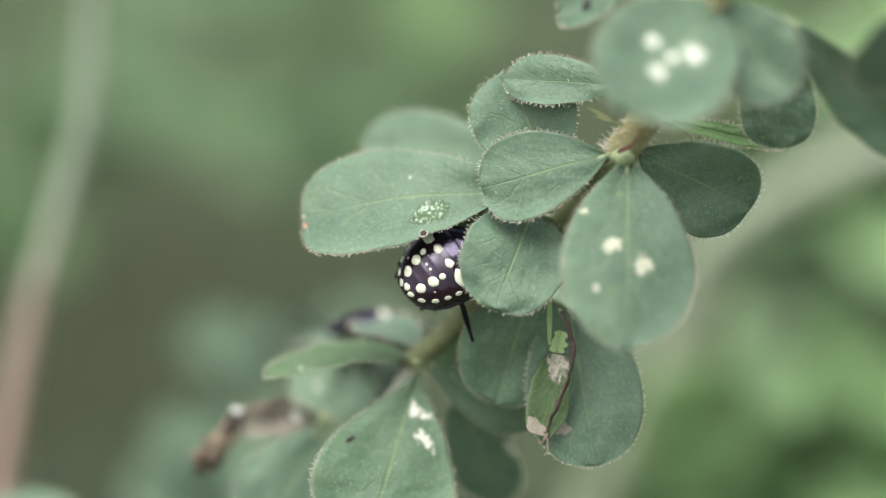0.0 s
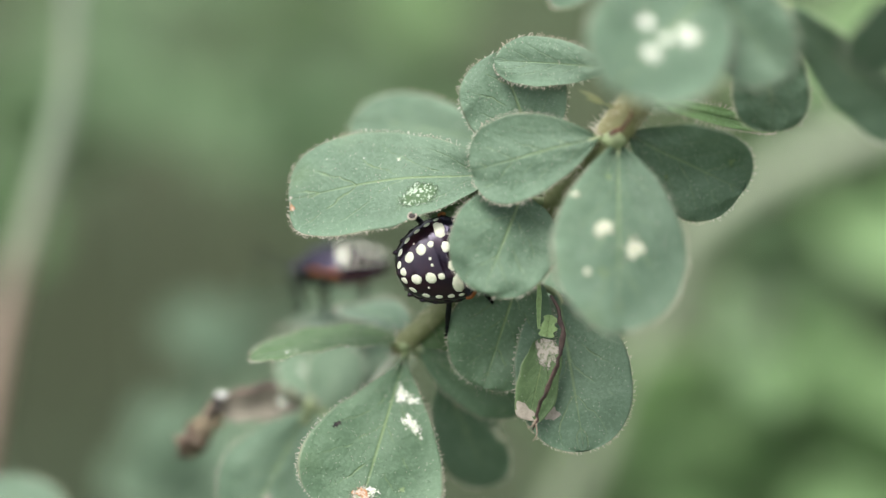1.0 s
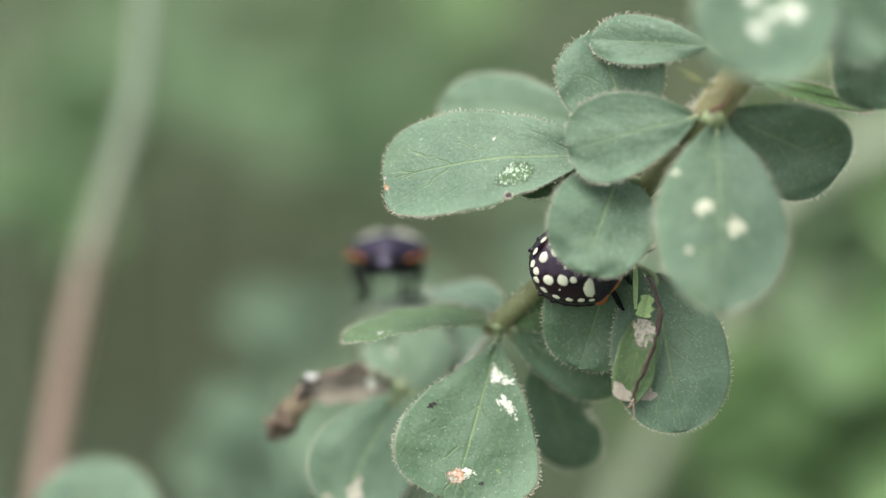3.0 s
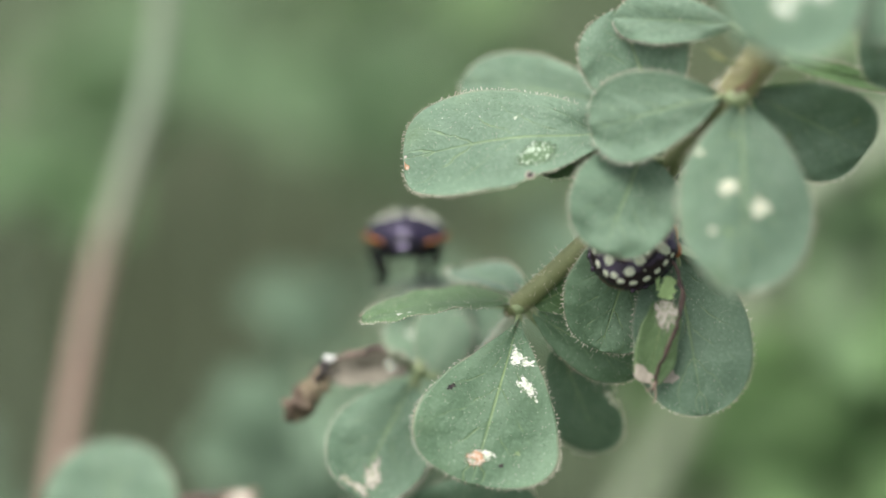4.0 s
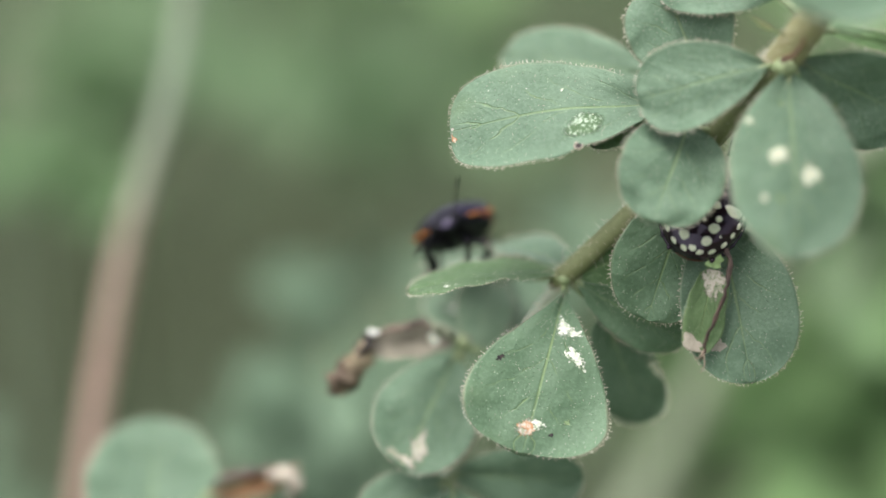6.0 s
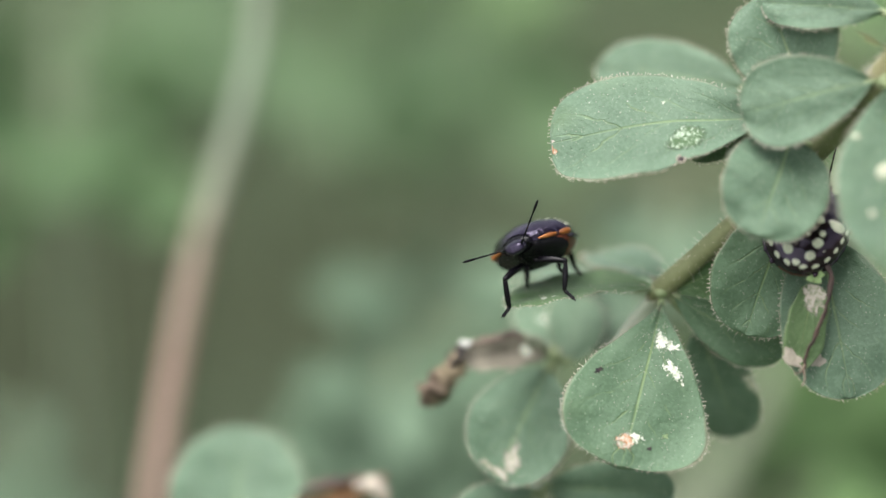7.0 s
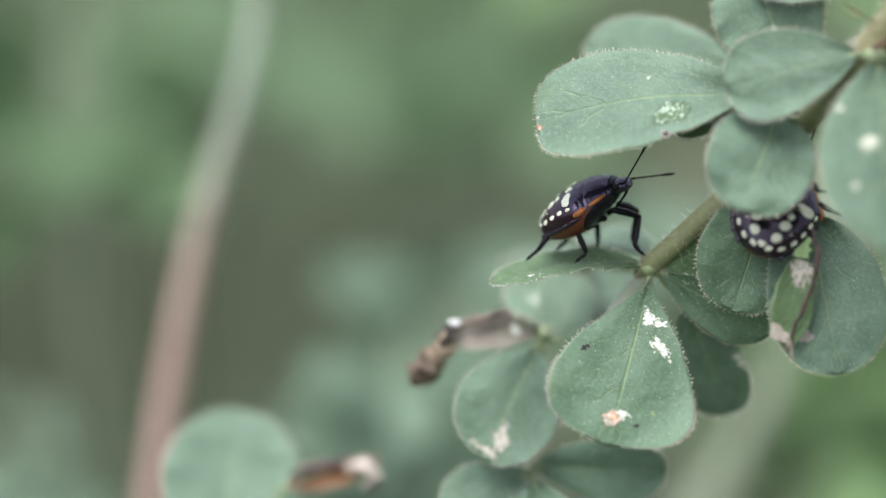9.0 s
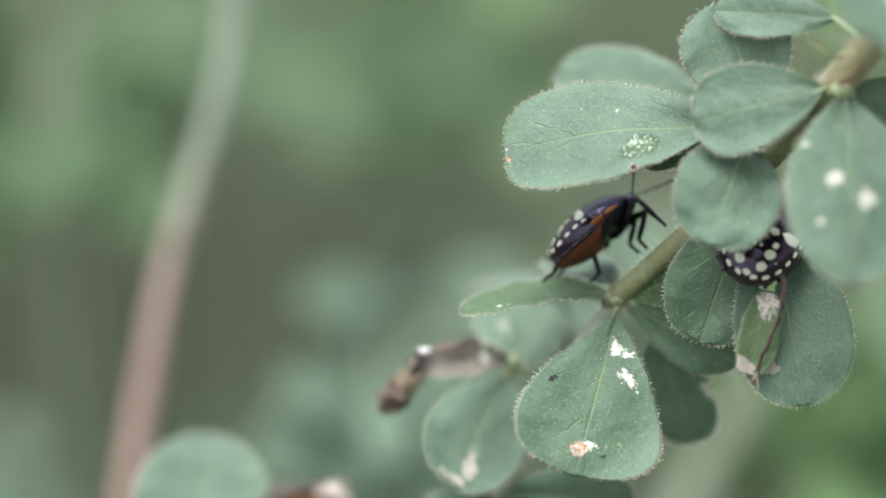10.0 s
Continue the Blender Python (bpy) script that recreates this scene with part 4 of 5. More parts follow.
# hip, lengths of thigh, shin and foot, and where the toe stands at rest (one side)
LEGS_OF = {
    "front": ((0.85, 2.5, -1.55), 2.9, 2.9, 1.35, (3.0, 5.3, -5.2)),
    "middle": ((0.95, 1.2, -1.75), 2.9, 3.0, 1.35, (4.6, 1.6, -5.2)),
    "rear": ((0.95, -0.1, -1.75), 3.3, 3.7, 1.4, (4.3, -3.6, -5.2)),
}


def limb(bm, pts, radii, sides=8, n=10):
    tube(bm, [p * U for p in curve_points(pts, n)], [float(np.interp(k / (n - 1) * (len(radii) - 1), range(len(radii)), radii)) * U for k in range(n)], sides)


def thigh_mesh(length):
    bm = bmesh.new()
    blob(bm, (0, 0, 0), Vector((0.30, 0.34, 0.30)) * U, 6, 10)
    limb(bm, [(0, 0, 0), (0, length * 0.5, 0.10), (0, length, 0)], [0.26, 0.37, 0.39, 0.33, 0.26], 10, 14)
    return bm


def shin_mesh(length):
    bm = bmesh.new()
    blob(bm, (0, 0, 0), Vector((0.25, 0.27, 0.25)) * U, 6, 10)
    limb(bm, [(0, 0, 0), (0, length * 0.3, 0.05), (0, length, 0)], [0.21, 0.25, 0.25, 0.27, 0.29, 0.20], 8, 14)
    for k in range(14):
        y, a = length * (0.15 + 0.06 * k), k * 2.4
        hair(bm, Vector((0.21 * math.cos(a), y, 0.21 * math.sin(a))) * U, Vector((math.cos(a), 0.9, math.sin(a))), 0.22 * U, 0.02 * U, False)
    return bm


def foot_mesh(length):
    bm = bmesh.new()
    for a, b, r in ((0.0, 0.40, 0.20), (0.38, 0.62, 0.18), (0.60, 0.95, 0.18)):
        limb(bm, [(0, a * length, 0), (0, (a + b) / 2 * length, 0.02), (0, b * length, 0)], [r * 0.7, r, r * 1.05, r * 0.7], 8, 7)
    for side in (-1, 1):
        limb(bm, [(0.03 * side, 0.92 * length, 0), (0.14 * side, 1.02 * length, 0.0), (0.17 * side, 1.08 * length, -0.10)], [0.06, 0.045, 0.015], 6, 6)
    return bm


def feeler_mesh():
    bm = bmesh.new()
    for a, b, r in ((0.0, 0.75, 0.10), (0.72, 2.0, 0.085), (1.96, 3.2, 0.09), (3.16, 4.7, 0.125)):
        n, c = Vector((0, a, 0.05 * a)), Vector((0, b, 0.05 * b))
        limb(bm, [n, n.lerp(c, 0.5), c], [r * 0.55, r * 0.95, r * 1.15, r * 1.1, r * 0.6], 7, 10)
    return bm


def stink_bug(at, label):
    bug = root("stink_bug_nymph", at, label, "insect", "bugs on the plant")
    ab = part("abdomen", sheet(back, -5.3, 0.7, 40, 34), SHELL, bug, "black and maroon abdomen with rows of cream spots")
    n = 0
    for side in (-1, 1):
        for y, a, r, st in ((-4.85, 0.30, 0.24, 1.2), (-4.35, 0.58, 0.29, 1.0), (-3.35, 0.68, 0.33, 0.9), (-2.2, 0.70, 0.34, 0.85), (-1.1, 0.71, 0.34, 0.85), (-0.1, 0.74, 0.30, 0.85),
                            (-3.75, 0.25, 0.46, 1.0), (-2.45, 0.26, 0.50, 1.0), (-1.45, 0.27, 0.33, 0.9), (-1.95, 0.055, 0.14, 1.0), (-2.9, 0.45, 0.09, 1.0)):
            n += 1
            part("spot", dot(y, a * side, r, st, n), CREAM, ab)
        part("pale_band", dot(-0.16, 0.48 * side, 0.54, 1.8, 40 + side, 0.35), CREAM, ab)
        part("pale_band", dot(-0.16, 0.15 * side, 0.42, 1.1, 45 + side, 0.35), CREAM, ab)
        for k, y in enumerate((-4.55, -3.55, -2.45, -1.35, -0.3)):
            bm = bmesh.new()
            blob(bm, belly(y, side * 0.97), Vector((0.26, 0.46, 0.20)) * U, 6, 10)
            part("margin_lobe", bm, SHELL, ab)
        bm = bmesh.new()
        limb(bm, [tuple(belly(y, side * 0.95) / U) for y in (-5.0, -4.2, -3.0, -1.6, -0.2, 0.8)], [0.08, 0.17, 0.21, 0.21, 0.20, 0.12], 8, 18)
        part("body_margin", bm, SHELL, bug)
    part("spot", dot(-4.7, 0.0, 0.28, 1.2, 50), CREAM, ab)
    part("belly", sheet(belly, -5.3, 2.4, 46, 24, True), ORANGE, bug, "rust-orange belly")
    part("thorax", sheet(lambda y, a: belly(y, a) * 1.006 + Vector((0, 0, -0.04 * U)), lambda a: 2.1 - 2.8 * math.cos(a * math.pi / 2) ** 0.6, 3.8, 22, 24, True), THORAX, bug)

    def hem(a):
        """The shield's hind edge: two rounded wing pads, and the point between them."""
        return 0.55 - 0.26 * math.exp(-((abs(a) - 0.62) / 0.22) ** 2) - 0.18 * math.exp(-(a / 0.13) ** 2)

    def plate(y, a):
        groove = -0.10 * math.exp(-((y - 1.75 + 0.25 * a * a) / 0.12) ** 2)
        pads = -0.06 * math.exp(-((abs(a) - 0.33 - 0.08 * (y - 0.6)) / 0.05) ** 2) * (1 if y < 1.75 else 0)
        rough = 0.05 * noise.noise(Vector((y * 1.6, a * 3.2, 2))) + 0.025 * noise.noise(Vector((y * 4, a * 9, 3)))
        return back(y, a, 0.12 + groove + pads + rough)
    sh = part("shield", sheet(plate, hem, 3.8, 34, 44), SHIELD, bug, "glossy purple-black shield behind the head")
    for side in (-1, 1):
        for ys, radii in (((0.25, 0.7, 1.2, 1.6), [0.13, 0.32, 0.29, 0.10]), ((1.8, 2.3, 2.8, 3.35), [0.12, 0.23, 0.21, 0.08])):
            bm = bmesh.new()
            limb(bm, [tuple(back(y, side * 0.955, 0.10) / U) for y in ys], radii, 8, 12)
            part("shield_margin", bm, AMBER, sh, "amber side margin")
    # rounded front of the thorax
    bm = bmesh.new()
    blob(bm, Vector((0, 3.55, 0.3)) * U, Vector((1.65, 0.85, 0.92)) * U, 10, 18)
    part("collar", bm, LEGS, bug)
    bm = bmesh.new()
    blob(bm, Vector((0, 4.30, 0.05)) * U, Vector((1.15, 1.35, 0.72)) * U, 12, 18, pose(0, 0, 0, -14, 0, 0).to_3x3())
    for v in bm.verts:  # a blunt, flattened face
        q = v.co / U
        v.co.z -= 0.22 * U * max(0.0, q.y - 4.4) * max(0.0, 1 - abs(q.x)) * (1 if q.z > 0.2 else 0)
        v.co.y = min(v.co.y, 5.25 * U + 0.05 * U * q.z)
    head = part("head", bm, SHIELD, bug)
    for side in (-1, 1):
        bm = bmesh.new()
        blob(bm, Vector((1.12 * side, 4.2, 0.25)) * U, Vector((0.32, 0.36, 0.34)) * U, 8, 12)
        part("eye", bm, LEGS, head, "dark bead eye")
        foot = Vector((0.78 * side, 4.95, 0.05))
        feeler = part("antenna", feeler_mesh(), LEGS, bug, at=at @ Matrix.Translation(foot * U))
        feeler["place"] = "feeler" + ("_r" if side > 0 else "_l")
        for key, (hip, thigh, shin, foot, _) in LEGS_OF.items():
            seat = at @ Matrix.Translation(Vector((hip[0] * side, hip[1], hip[2])) * U)
            leg = part("leg", thigh_mesh(thigh), LEGS, bug, at=seat)
            leg["place"] = key + ("_r" if side > 0 else "_l")
            part("shin", shin_mesh(shin), LEGS, leg)
            part("foot", foot_mesh(foot), LEGS, leg)
    # snout folded under the head
    bm = bmesh.new()
    limb(bm, [(0, 4.9, -0.2), (0, 4.4, -0.8), (0, 2.5, -1.5), (0, 1.2, -1.85)], [0.16, 0.14, 0.1, 0.06], 7, 10)
    part("beak", bm, LEGS, bug)
    return bug


def facing(p, forward, up):
    """A bug's pose from its middle, its heading and the way its back faces, in the plant's space."""
    f = Vector(forward).normalized()
    u = Vector(up)
    u = (u - f * u.dot(f)).normalized()
    m = Matrix((f.cross(u), f, u)).transposed().to_4x4()
    return BASE @ Matrix.Translation(Vector(p) * MM) @ m


def heading(p, yaw, pitch, roll):
    return stand(*p, pitch, roll, yaw - 90)


def between(rows, t):
    """The pose at t on the way through rows (seconds, pose)."""
    for (t0, m0), (t1, m1) in zip(rows, rows[1:]):
        if t <= t1:
            return m0.lerp(m1, min(max((t - t0) / (t1 - t0), 0.0), 1.0))
    return rows[-1][1]


def frame_of(origin, along, up):
    """A pose whose y runs along and whose z is nearest to up."""
    y = along.normalized()
    z = (up - y * up.dot(y)).normalized()
    m = Matrix((y.cross(z), y, z)).transposed().to_4x4()
    m.translation = origin
    return m


def bend_leg(hip, toe, up, thigh, shin, foot, bow):
    """Poses of thigh, shin and foot that bring a leg from its hip to the toe, the knee held high; bow: how far it leans out."""
    out = toe - hip
    out = (out - up * out.dot(up)).normalized()
    ankle = toe + up * 0.62 * foot - out * 0.78 * foot
    way = ankle - hip
    reach = min(max(way.length, abs(thigh - shin) + 0.15 * MM), thigh + shin - 0.06 * MM)
    way = way.normalized()
    ankle = hip + way * reach
    x = (thigh ** 2 - shin ** 2 + reach ** 2) / (2 * reach)
    pole = up + out * bow
    pole = (pole - way * pole.dot(way)).normalized()
    knee = hip + way * x + pole * math.sqrt(max(thigh ** 2 - x ** 2, 0.0))
    m = frame_of(hip, knee - hip, up + out * 0.3)
    return m, frame_of(knee, ankle - knee, out + up * 0.2), frame_of(ankle, out * 0.78 - up * 0.62, up + out * 0.3)


def walking_legs(bug, poses, toes, rest_up, dt, bow=lambda t: 0.7):
    """Legs reach for the toes' places: each foot stands, then steps to its next place, three by three. rest_up: the way the back of
    the plant's support faces, at a pose."""
    early = {"front_r", "middle_l", "rear_r"}
    n = round(10 / dt)
    for leg in [c for c in bug.children if "place" in c and not c["place"].startswith("feeler")]:
        key = leg["place"]
        side = 1 if key.endswith("_r") else -1
        hip, thigh, shin, foot, _ = LEGS_OF[key[:-2]]
        hip = Vector((hip[0] * side, hip[1], hip[2])) * U
        marks = toes(key)
        lower = {c.name.split(".")[0]: c for c in leg.children}
        rows = {"leg": [], "shin": [], "foot": []}
        for k in range(n + 1):
            t = k * dt
            i = max(j for j in range(len(marks) - 1) if marks[j][0] <= t + 1e-6 or j == 0)
            (t0, p0), (t1, p1) = marks[i], marks[i + 1]
            u = min(max((t - t0) / (t1 - t0), 0.0), 1.0)
            lo, hi = (0.12, 0.55) if key in early else (0.45, 0.88)
            s = min(max((u - lo) / (hi - lo), 0.0), 1.0)
            s = s * s * (3 - 2 * s)
            pose_now = between(poses, t)
            inv = pose_now.inverted()
            up = rest_up(pose_now)
            toe = p0.lerp(p1, s) + up * min((p1 - p0).length * 0.25, 0.9 * MM) * math.sin(math.pi * s)
            a, b, c = bend_leg(hip, inv @ toe, (inv.to_3x3() @ up).normalized(), thigh * U, shin * U, foot * U, bow(t))
            rows["leg"].append((t, a))
            rows["shin"].append((t, a.inverted() @ b))
            rows["foot"].append((t, a.inverted() @ c))
        walk(leg, rows["leg"])
        walk(lower["shin"], rows["shin"])
        walk(lower["foot"], rows["foot"])


def waving_feelers(bug, poses, ways):
    """Feelers point along ways: seconds, then the right and the left one's direction in the plant's space."""
    turn = BASE.to_3x3()
    for feeler in [c for c in bug.children if c.get("place", "").startswith("feeler")]:
        col = 1 if feeler["place"].endswith("_r") else 2
        seat = feeler.matrix_basis.translation.copy()
        rows = []
        for k in range(101):
            t = k * 0.1
            i = max(j for j in range(len(ways) - 1) if ways[j][0] <= t + 1e-6)
            a, b = Vector(ways[i][col]).normalized(), Vector(ways[i + 1][col]).normalized()
            u = min(max((t - ways[i][0]) / (ways[i + 1][0] - ways[i][0]), 0), 1)
            d = between(poses, t).to_3x3().normalized().inverted() @ (turn @ a.slerp(b, u))
            d.y = max(d.y, 0.12)
            rows.append((t, frame_of(seat, d, Vector((0, -0.5, 1)))))
        walk(feeler, rows)


BUG_B = [
    (0.00, (-7.17, 306.00, -9.21), 188, 5, 5),
    (0.20, (-7.93, 307.00, -6.48), 188, 4, 20),
    (0.40, (-8.33, 308.00, -5.11), 187, 2, 36),
    (0.60, (-8.82, 310.00, -3.76), 186, 0, 22),
    (0.80, (-9.42, 311.00, -3.70), 184, 0, 2),
    (1.00, (-9.90, 312.00, -3.81), 184, -2, -14),
    (1.20, (-10.74, 312.00, -3.92), 186, -3, -20),
    (1.40, (-11.22, 312.00, -3.84), 192, -5, -18),
    (1.60, (-11.12, 312.00, -4.75), 208, -17, -14),
    (1.80, (-11.15, 312.00, -4.54), 226, -19, -9),
    (2.00, (-11.75, 312.00, -5.28), 243, -14, 4),
    (2.20, (-12.35, 312.00, -5.28), 252, -11, 2),
    (2.50, (-13.52, 312.00, -4.90), 265, -9, 0),
    (2.80, (-13.69, 312.00, -4.56), 266, -9, 0),
    (3.20, (-14.49, 312.00, -4.79), 266, -10, 0),
    (4.30, (-14.27, 311.00, -4.73), 268, -14, 0),
    (4.70, (-14.38, 311.00, -5.85), 270, -14, 0),
    (5.00, (-13.66, 311.00, -6.87), 273, -13, 0),
    (5.20, (-13.09, 311.00, -7.35), 278, -12, 4),
    (5.75, (-13.21, 305.00, -6.54), 268, -2, 14),
    (6.30, (-13.81, 299.00, -6.51), 254, 12, 28),
    (6.50, (-14.22, 294.00, -6.76), 252, 8, 28),
    (6.70, (-14.27, 292.00, -8.20), 243, 4, 25),
    (6.90, (-14.96, 291.00, -8.03), 240, 0, 22),
    (7.00, (-15.52, 290.50, -7.28), 243, 0, 20),
    (7.10, (-14.63, 290.00, -6.34), 252, -1, 22),
    (7.30, (-15.11, 290.00, -6.83), 268, -1, 25),
    (7.50, (-15.47, 290.00, -7.67), 281, 0, 27),
    (7.70, (-14.58, 290.00, -7.43), 292, 1, 24),
    (7.90, (-13.97, 290.00, -6.14), 304, 0, 18),
    (8.00, (-13.55, 290.00, -6.09), 310, 10, 18),
    (8.20, (-12.26, 290.00, -6.00), 318, 15.7, 19),
    (8.50, (-11.50, 290.00, -6.07), 327, 21.7, 20),
    (8.70, (-10.07, 290.00, -5.78), 331, 25.3, 20),
    (9.00, (-8.87, 290.00, -5.34), 337, 30.3, 20),
    (9.20, (-7.61, 290.00, -4.76), 341, 33, 18),
    (9.50, (-7.41, 290.50, -5.16), 346, 35, 14),
    (9.70, (-6.11, 291.00, -4.93), 348, 38, 10),
    (9.90, (-5.60, 291.50, -4.46), 350, 41, 4),
    (10.00, (-4.81, 291.50, -4.61), 352, 42, -2),
]
BUG_A = [
    (0.00, (0.55, 282.20, -1.50), (0.8, 0.1, 0.58), (-0.2, -0.9, 0.3)),
    (0.30, (0.50, 282.20, -1.62), (0.83, 0.1, 0.54), (-0.2, -0.9, 0.25)),
    (0.60, (0.95, 282.20, -2.17), (0.87, 0.1, 0.46), (-0.15, -0.94, 0.15)),
    (1.00, (1.75, 282.20, -2.60), (0.94, 0.08, 0.32), (-0.12, -0.97, 0.05)),
    (1.30, (1.78, 282.20, -2.75), (0.95, 0.06, 0.28), (-0.12, -0.98, 0)),
    (1.60, (1.93, 282.20, -3.05), (0.95, 0.06, 0.26), (-0.12, -0.98, 0)),
    (2.00, (2.02, 282.20, -3.65), (0.94, 0.05, 0.3), (-0.12, -0.98, 0)),
    (2.30, (3.32, 282.20, -4.57), (0.93, 0.05, 0.32), (-0.1, -0.98, 0)),
    (2.50, (4.60, 282.20, -4.69), (0.93, 0.05, 0.32), (-0.1, -0.98, 0.05)),
    (2.80, (5.43, 282.20, -4.85), (0.95, 0, 0.25), (-0.1, -0.98, 0.05)),
    (3.20, (5.91, 282.20, -4.95), (0.97, 0, 0.2), (-0.1, -0.98, 0.05)),
    (4.30, (9.41, 282.60, -4.54), (0.3, 0.35, 0.85), (0, -0.93, 0.32)),
    (4.70, (9.63, 282.60, -4.78), (0.3, 0.35, 0.85), (0, -0.93, 0.32)),
    (5.20, (9.86, 282.60, -5.17), (0.3, 0.35, 0.85), (0, -0.93, 0.32)),
    (6.30, (10.90, 282.60, -4.63), (0.3, 0.35, 0.85), (0, -0.93, 0.32)),
    (6.50, (10.73, 282.60, -4.69), (0.3, 0.35, 0.85), (0, -0.93, 0.32)),
    (7.00, (10.96, 282.60, -4.69), (0.3, 0.35, 0.85), (0, -0.93, 0.32)),
    (7.50, (11.39, 282.60, -4.33), (0.3, 0.35, 0.85), (0, -0.93, 0.32)),
    (8.00, (10.60, 282.60, -4.96), (0.3, 0.35, 0.85), (0, -0.93, 0.32)),
    (8.50, (9.44, 282.60, -5.40), (0.38, 0.35, 0.82), (0, -0.93, 0.32)),
    (9.00, (9.36, 282.60, -5.49), (0.38, 0.35, 0.82), (0, -0.93, 0.32)),
    (9.50, (10.25, 282.60, -5.43), (0.38, 0.35, 0.82), (0, -0.93, 0.32)),
    (10.00, (11.13, 282.60, -5.05), (0.38, 0.35, 0.82), (0, -0.93, 0.32)),
]
# where the feet of the walking bug stand on the leaf, seconds by seconds (the plant's space)
TOES = {
    "front_r": [(6.5, (-17.2, 291.0, -10.7)), (7.0, (-18.9, 286.0, -14.2)), (7.5, (-15.7, 286.0, -14.1)), (8.0, (-8.5, 289.5, -10.4)), (8.5, (-3.7, 290.0, -9.9)), (9.0, (-3.2, 289.5, -10.2)), (9.5, (-3.3, 290.0, -9.9)), (10.0, (2.1, 288.0, -4.1))],
    "front_l": [(6.5, (-12.1, 290.0, -10.2)), (7.0, (-11.7, 286.0, -12.4)), (7.5, (-12.3, 286.5, -12.7)), (8.0, (-7.4, 293.5, -10.0)), (8.5, (-7.9, 293.5, -9.3)), (9.0, (-3.5, 292.0, -9.5)), (9.5, (-3.0, 292.0, -9.6)), (10.0, (0.4, 290.0, -6.4))],
    "middle_r": [(6.5, (-16.8, 297.0, -9.6)), (7.0, (-16.1, 293.0, -11.7)), (7.5, (-18.7, 288.0, -13.4)), (8.0, (-16.3, 289.0, -12.0)), (8.5, (-8.4, 289.0, -10.4)), (9.0, (-10.1, 288.5, -10.9)), (9.5, (-5.1, 289.5, -10.1)), (10.0, (-5.2, 292.0, -9.9))],
    "middle_l": [(6.5, (-8.7, 294.0, -9.0)), (7.0, (-12.1, 290.0, -10.2)), (7.5, (-10.4, 293.0, -10.3)), (8.0, (-11.3, 294.0, -9.9)), (8.5, (-11.6, 294.0, -10.0)), (9.0, (-8.0, 294.0, -9.9)), (9.5, (-6.0, 294.0, -9.9)), (10.0, (-0.3, 291.0, -6.9))],
    "rear_r": [(6.5, (-16.0, 297.0, -9.6)), (7.0, (-16.0, 296.0, -10.4)), (7.5, (-16.6, 293.0, -11.2)), (8.0, (-16.3, 292.0, -11.2)), (8.5, (-16.1, 289.0, -11.8)), (9.0, (-15.0, 290.0, -10.7)), (9.5, (-10.0, 291.0, -9.7)), (10.0, (-10.2, 291.0, -9.9))],
    "rear_l": [(6.5, (-8.3, 298.0, -7.7)), (7.0, (-10.4, 293.0, -10.2)), (7.5, (-11.5, 295.0, -10.3)), (8.0, (-14.0, 295.0, -10.3)), (8.5, (-17.2, 295.0, -10.1)), (9.0, (-11.8, 294.0, -9.8)), (9.5, (-11.3, 294.0, -9.5)), (10.0, (-9.0, 294.0, -9.7))],
}
FEELERS = [
    (0.0, (-0.8, -0.5, 0.2), (-0.8, 0.5, 0.5)), (0.8, (-0.9, -0.4, 0.5), (-0.9, 0.4, 0.1)), (2.0, (-0.8, -0.6, 0.3), (0.1, -0.9, 0.3)), (3.0, (-0.4, -0.8, -0.3), (0.7, -0.6, 0.4)),
    (4.3, (-0.4, -0.8, -0.3), (0.9, -0.5, 0.1)), (4.7, (-0.4, -0.8, -0.4), (0.5, -0.8, -0.3)), (5.2, (-0.4, -0.8, -0.3), (0.5, -0.5, 0.6)), (6.3, (-0.5, -0.4, -0.8), (0.0, -0.3, 0.9)),
    (6.5, (-0.3, -0.5, -0.8), (0.05, -0.2, 1.0)), (6.7, (-1.0, -0.3, 0.05), (-0.1, -0.9, -0.2)), (6.9, (-0.75, -0.4, -0.65), (0.35, -0.3, 0.9)), (7.1, (-1.0, -0.3, 0.05), (0.35, -0.3, 0.9)),
    (7.3, (-0.3, -0.9, -0.3), (0.9, -0.4, 0.1)), (7.5, (0.2, -0.6, -0.8), (0.45, -0.3, 0.9)), (7.7, (0.4, -0.7, -0.5), (0.9, -0.2, 0.35)), (7.9, (0.5, -0.7, -0.5), (0.4, -0.3, 0.85)),
    (8.0, (0.5, -0.7, -0.4), (0.95, 0.0, 0.25)), (8.1, (0.4, -0.7, 0.2), (0.5, 0.2, 0.8)), (8.3, (0.4, -0.7, -0.3), (0.95, 0.1, 0.2)), (8.5, (0.05, -0.3, 0.95), (0.75, 0.2, 0.6)),
    (8.9, (-0.1, -0.3, 0.9), (0.4, 0.2, 0.85)), (9.0, (0.5, -0.3, 0.8), (0.97, 0.2, 0.08)), (9.2, (0.95, -0.2, -0.1), (0.2, 0.2, 0.95)), (9.5, (0.98, -0.15, -0.02), (0.6, 0.3, 0.75)),
    (9.7, (0.9, -0.2, -0.1), (0.3, 0.2, 0.9)), (10.0, (0.05, -0.6, 0.8), (0.95, 0.2, 0.35)),
]


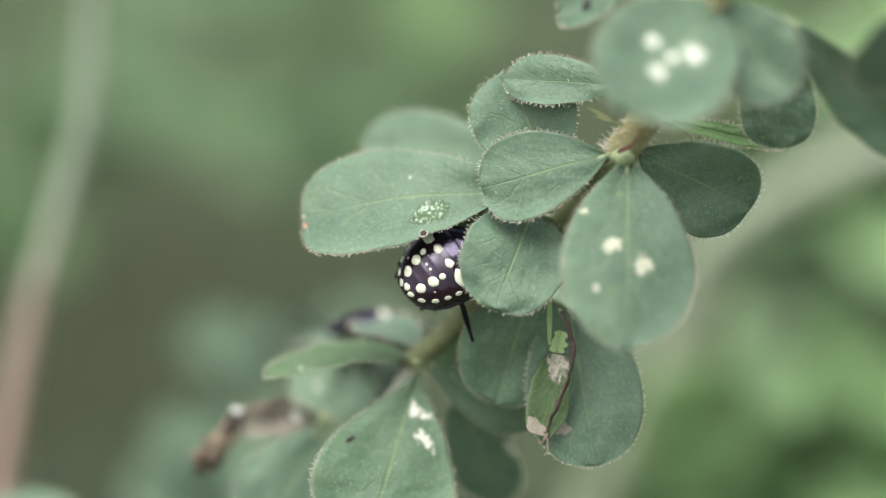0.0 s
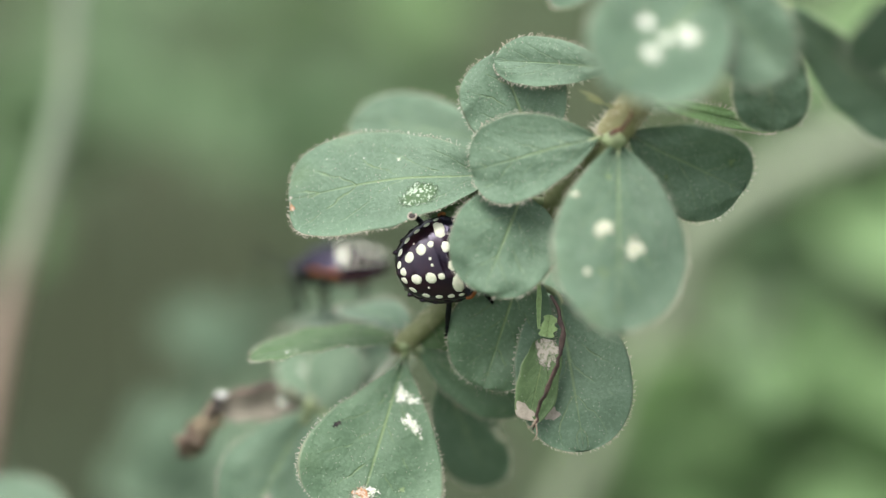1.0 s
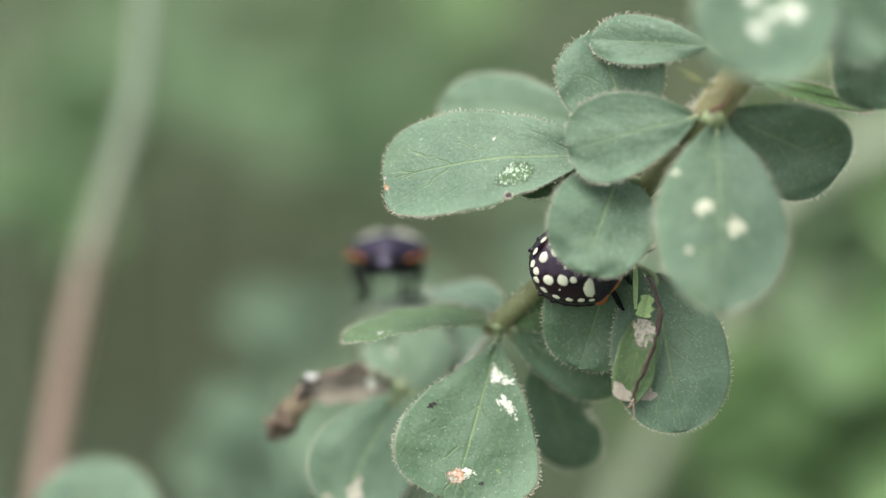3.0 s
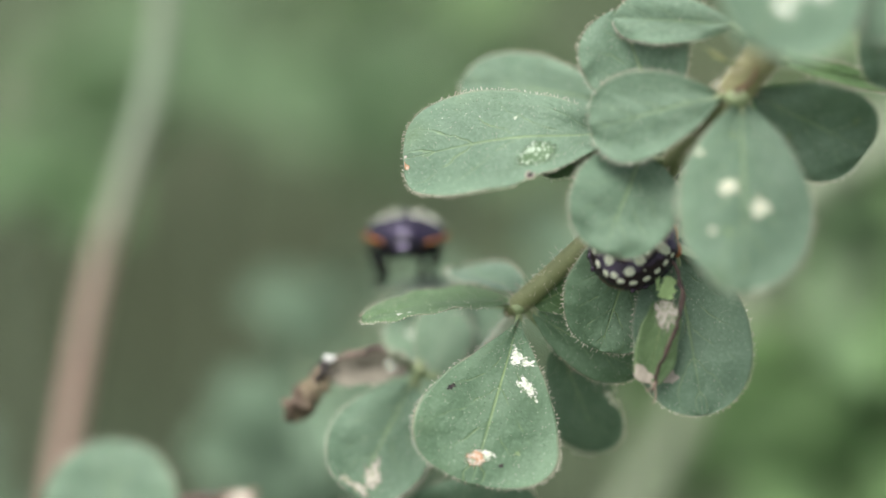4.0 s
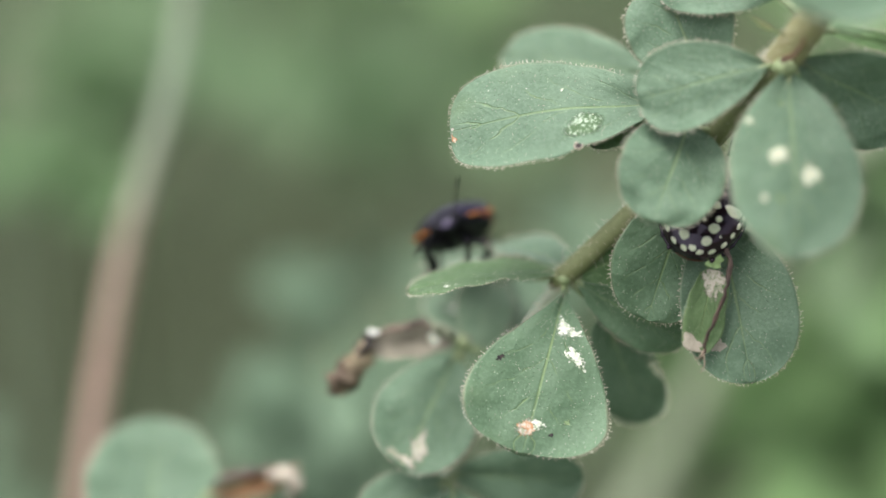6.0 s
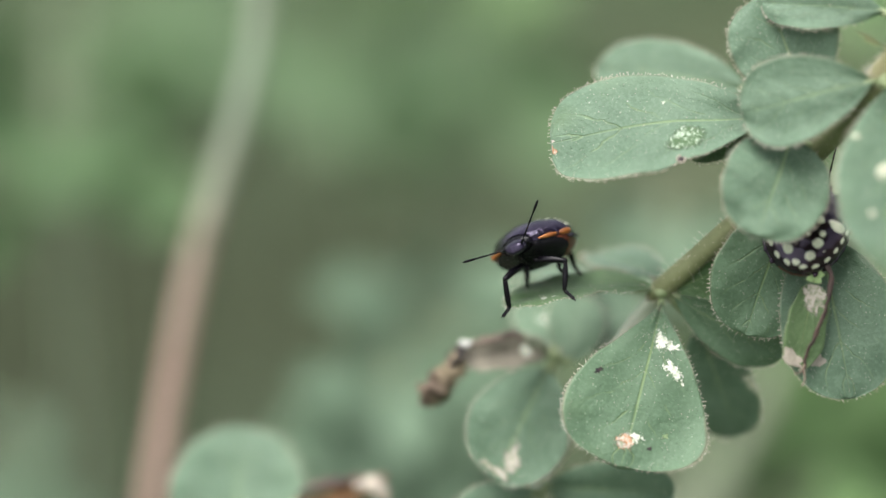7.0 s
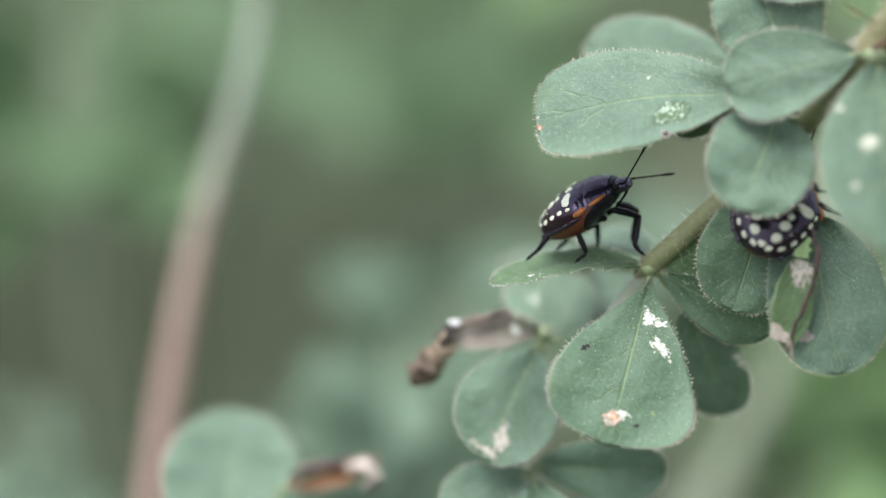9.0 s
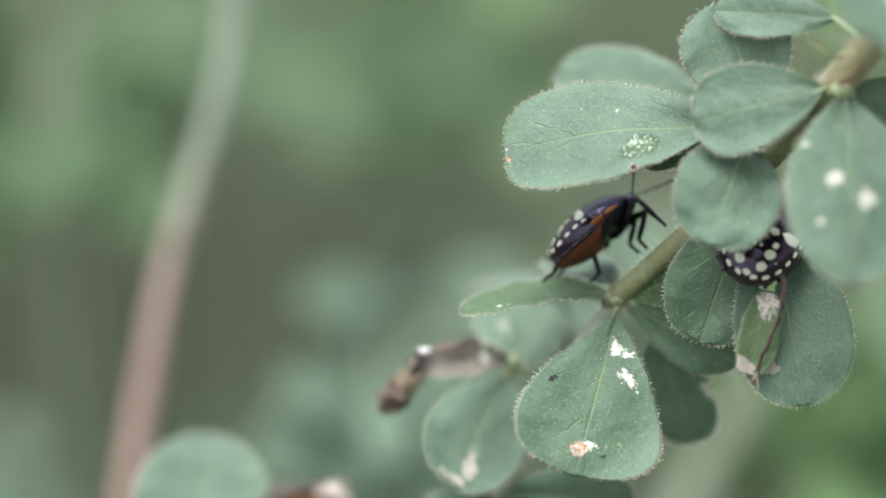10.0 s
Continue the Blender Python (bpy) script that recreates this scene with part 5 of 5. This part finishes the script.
def motions():
    poses_a = [(t, facing(p, f, u)) for t, p, f, u in BUG_A]
    poses_b = [(t, heading(p, yaw, pitch, roll)) for t, p, yaw, pitch, roll in BUG_B]
    a = stink_bug(poses_a[0][1], "black stink bug nymph with cream spots, creeping between two leaves")
    b = stink_bug(poses_b[0][1], "black stink bug nymph with orange belly, walking over a leaf")
    walk(a, poses_a)
    walk(b, poses_b)
    plant_up = BASE.to_3x3() @ Vector((0, 0, 1))

    def toes_b(key):
        """At rest round the body until the bug reaches the leaf, then on the leaf."""
        side, home = (1 if key.endswith("_r") else -1), LEGS_OF[key[:-2]][4]
        marks = []
        for k in range(13):
            t = k * 0.5
            m = between(poses_b, t)
            f = BASE.to_3x3().inverted() @ m.to_3x3() @ Vector((0, 1, 0))
            level = stand(0, 0, 0, 0, 0, math.degrees(math.atan2(f.y, f.x)) - 90)
            level.translation = m.translation
            marks.append((t, level @ (Vector((home[0] * 0.72 * side, home[1] * 0.9, home[2] + 0.2)) * U)))
        return marks + [(t, spot(p)) for t, p in TOES[key]]

    def toes_a(key):
        """Clinging: the feet keep close to the body, and shift with it."""
        side, home = (1 if key.endswith("_r") else -1), LEGS_OF[key[:-2]][4]
        marks = []
        for k in range(21):
            t = k * 0.5
            wide, far = {"front": (1.25, 0.9), "middle": (1.3, 1.9), "rear": (1.62, 0.7) if t < 1.8 else (0.75, 0.6)}[key[:-2]]
            marks.append((t, between(poses_a, t) @ (Vector((home[0] * side * wide, home[1] * far, -2.7)) * U)))
        return marks
    walking_legs(a, poses_a, toes_a, lambda m: (m.to_3x3() @ Vector((0, 0, 1))).normalized(), 0.2)
    walking_legs(b, poses_b, toes_b, lambda m: plant_up, 0.1, lambda t: 1.6 - 0.9 * min(max((t - 5.2) / 1.1, 0), 1))
    waving_feelers(b, poses_b, FEELERS)
    waving_feelers(a, poses_a, [(t, (f[0], f[1] - 0.1, f[2] + 0.3), (f[0] - 0.3, f[1], f[2] + 0.4)) for t, p, f, u in BUG_A])


motions()
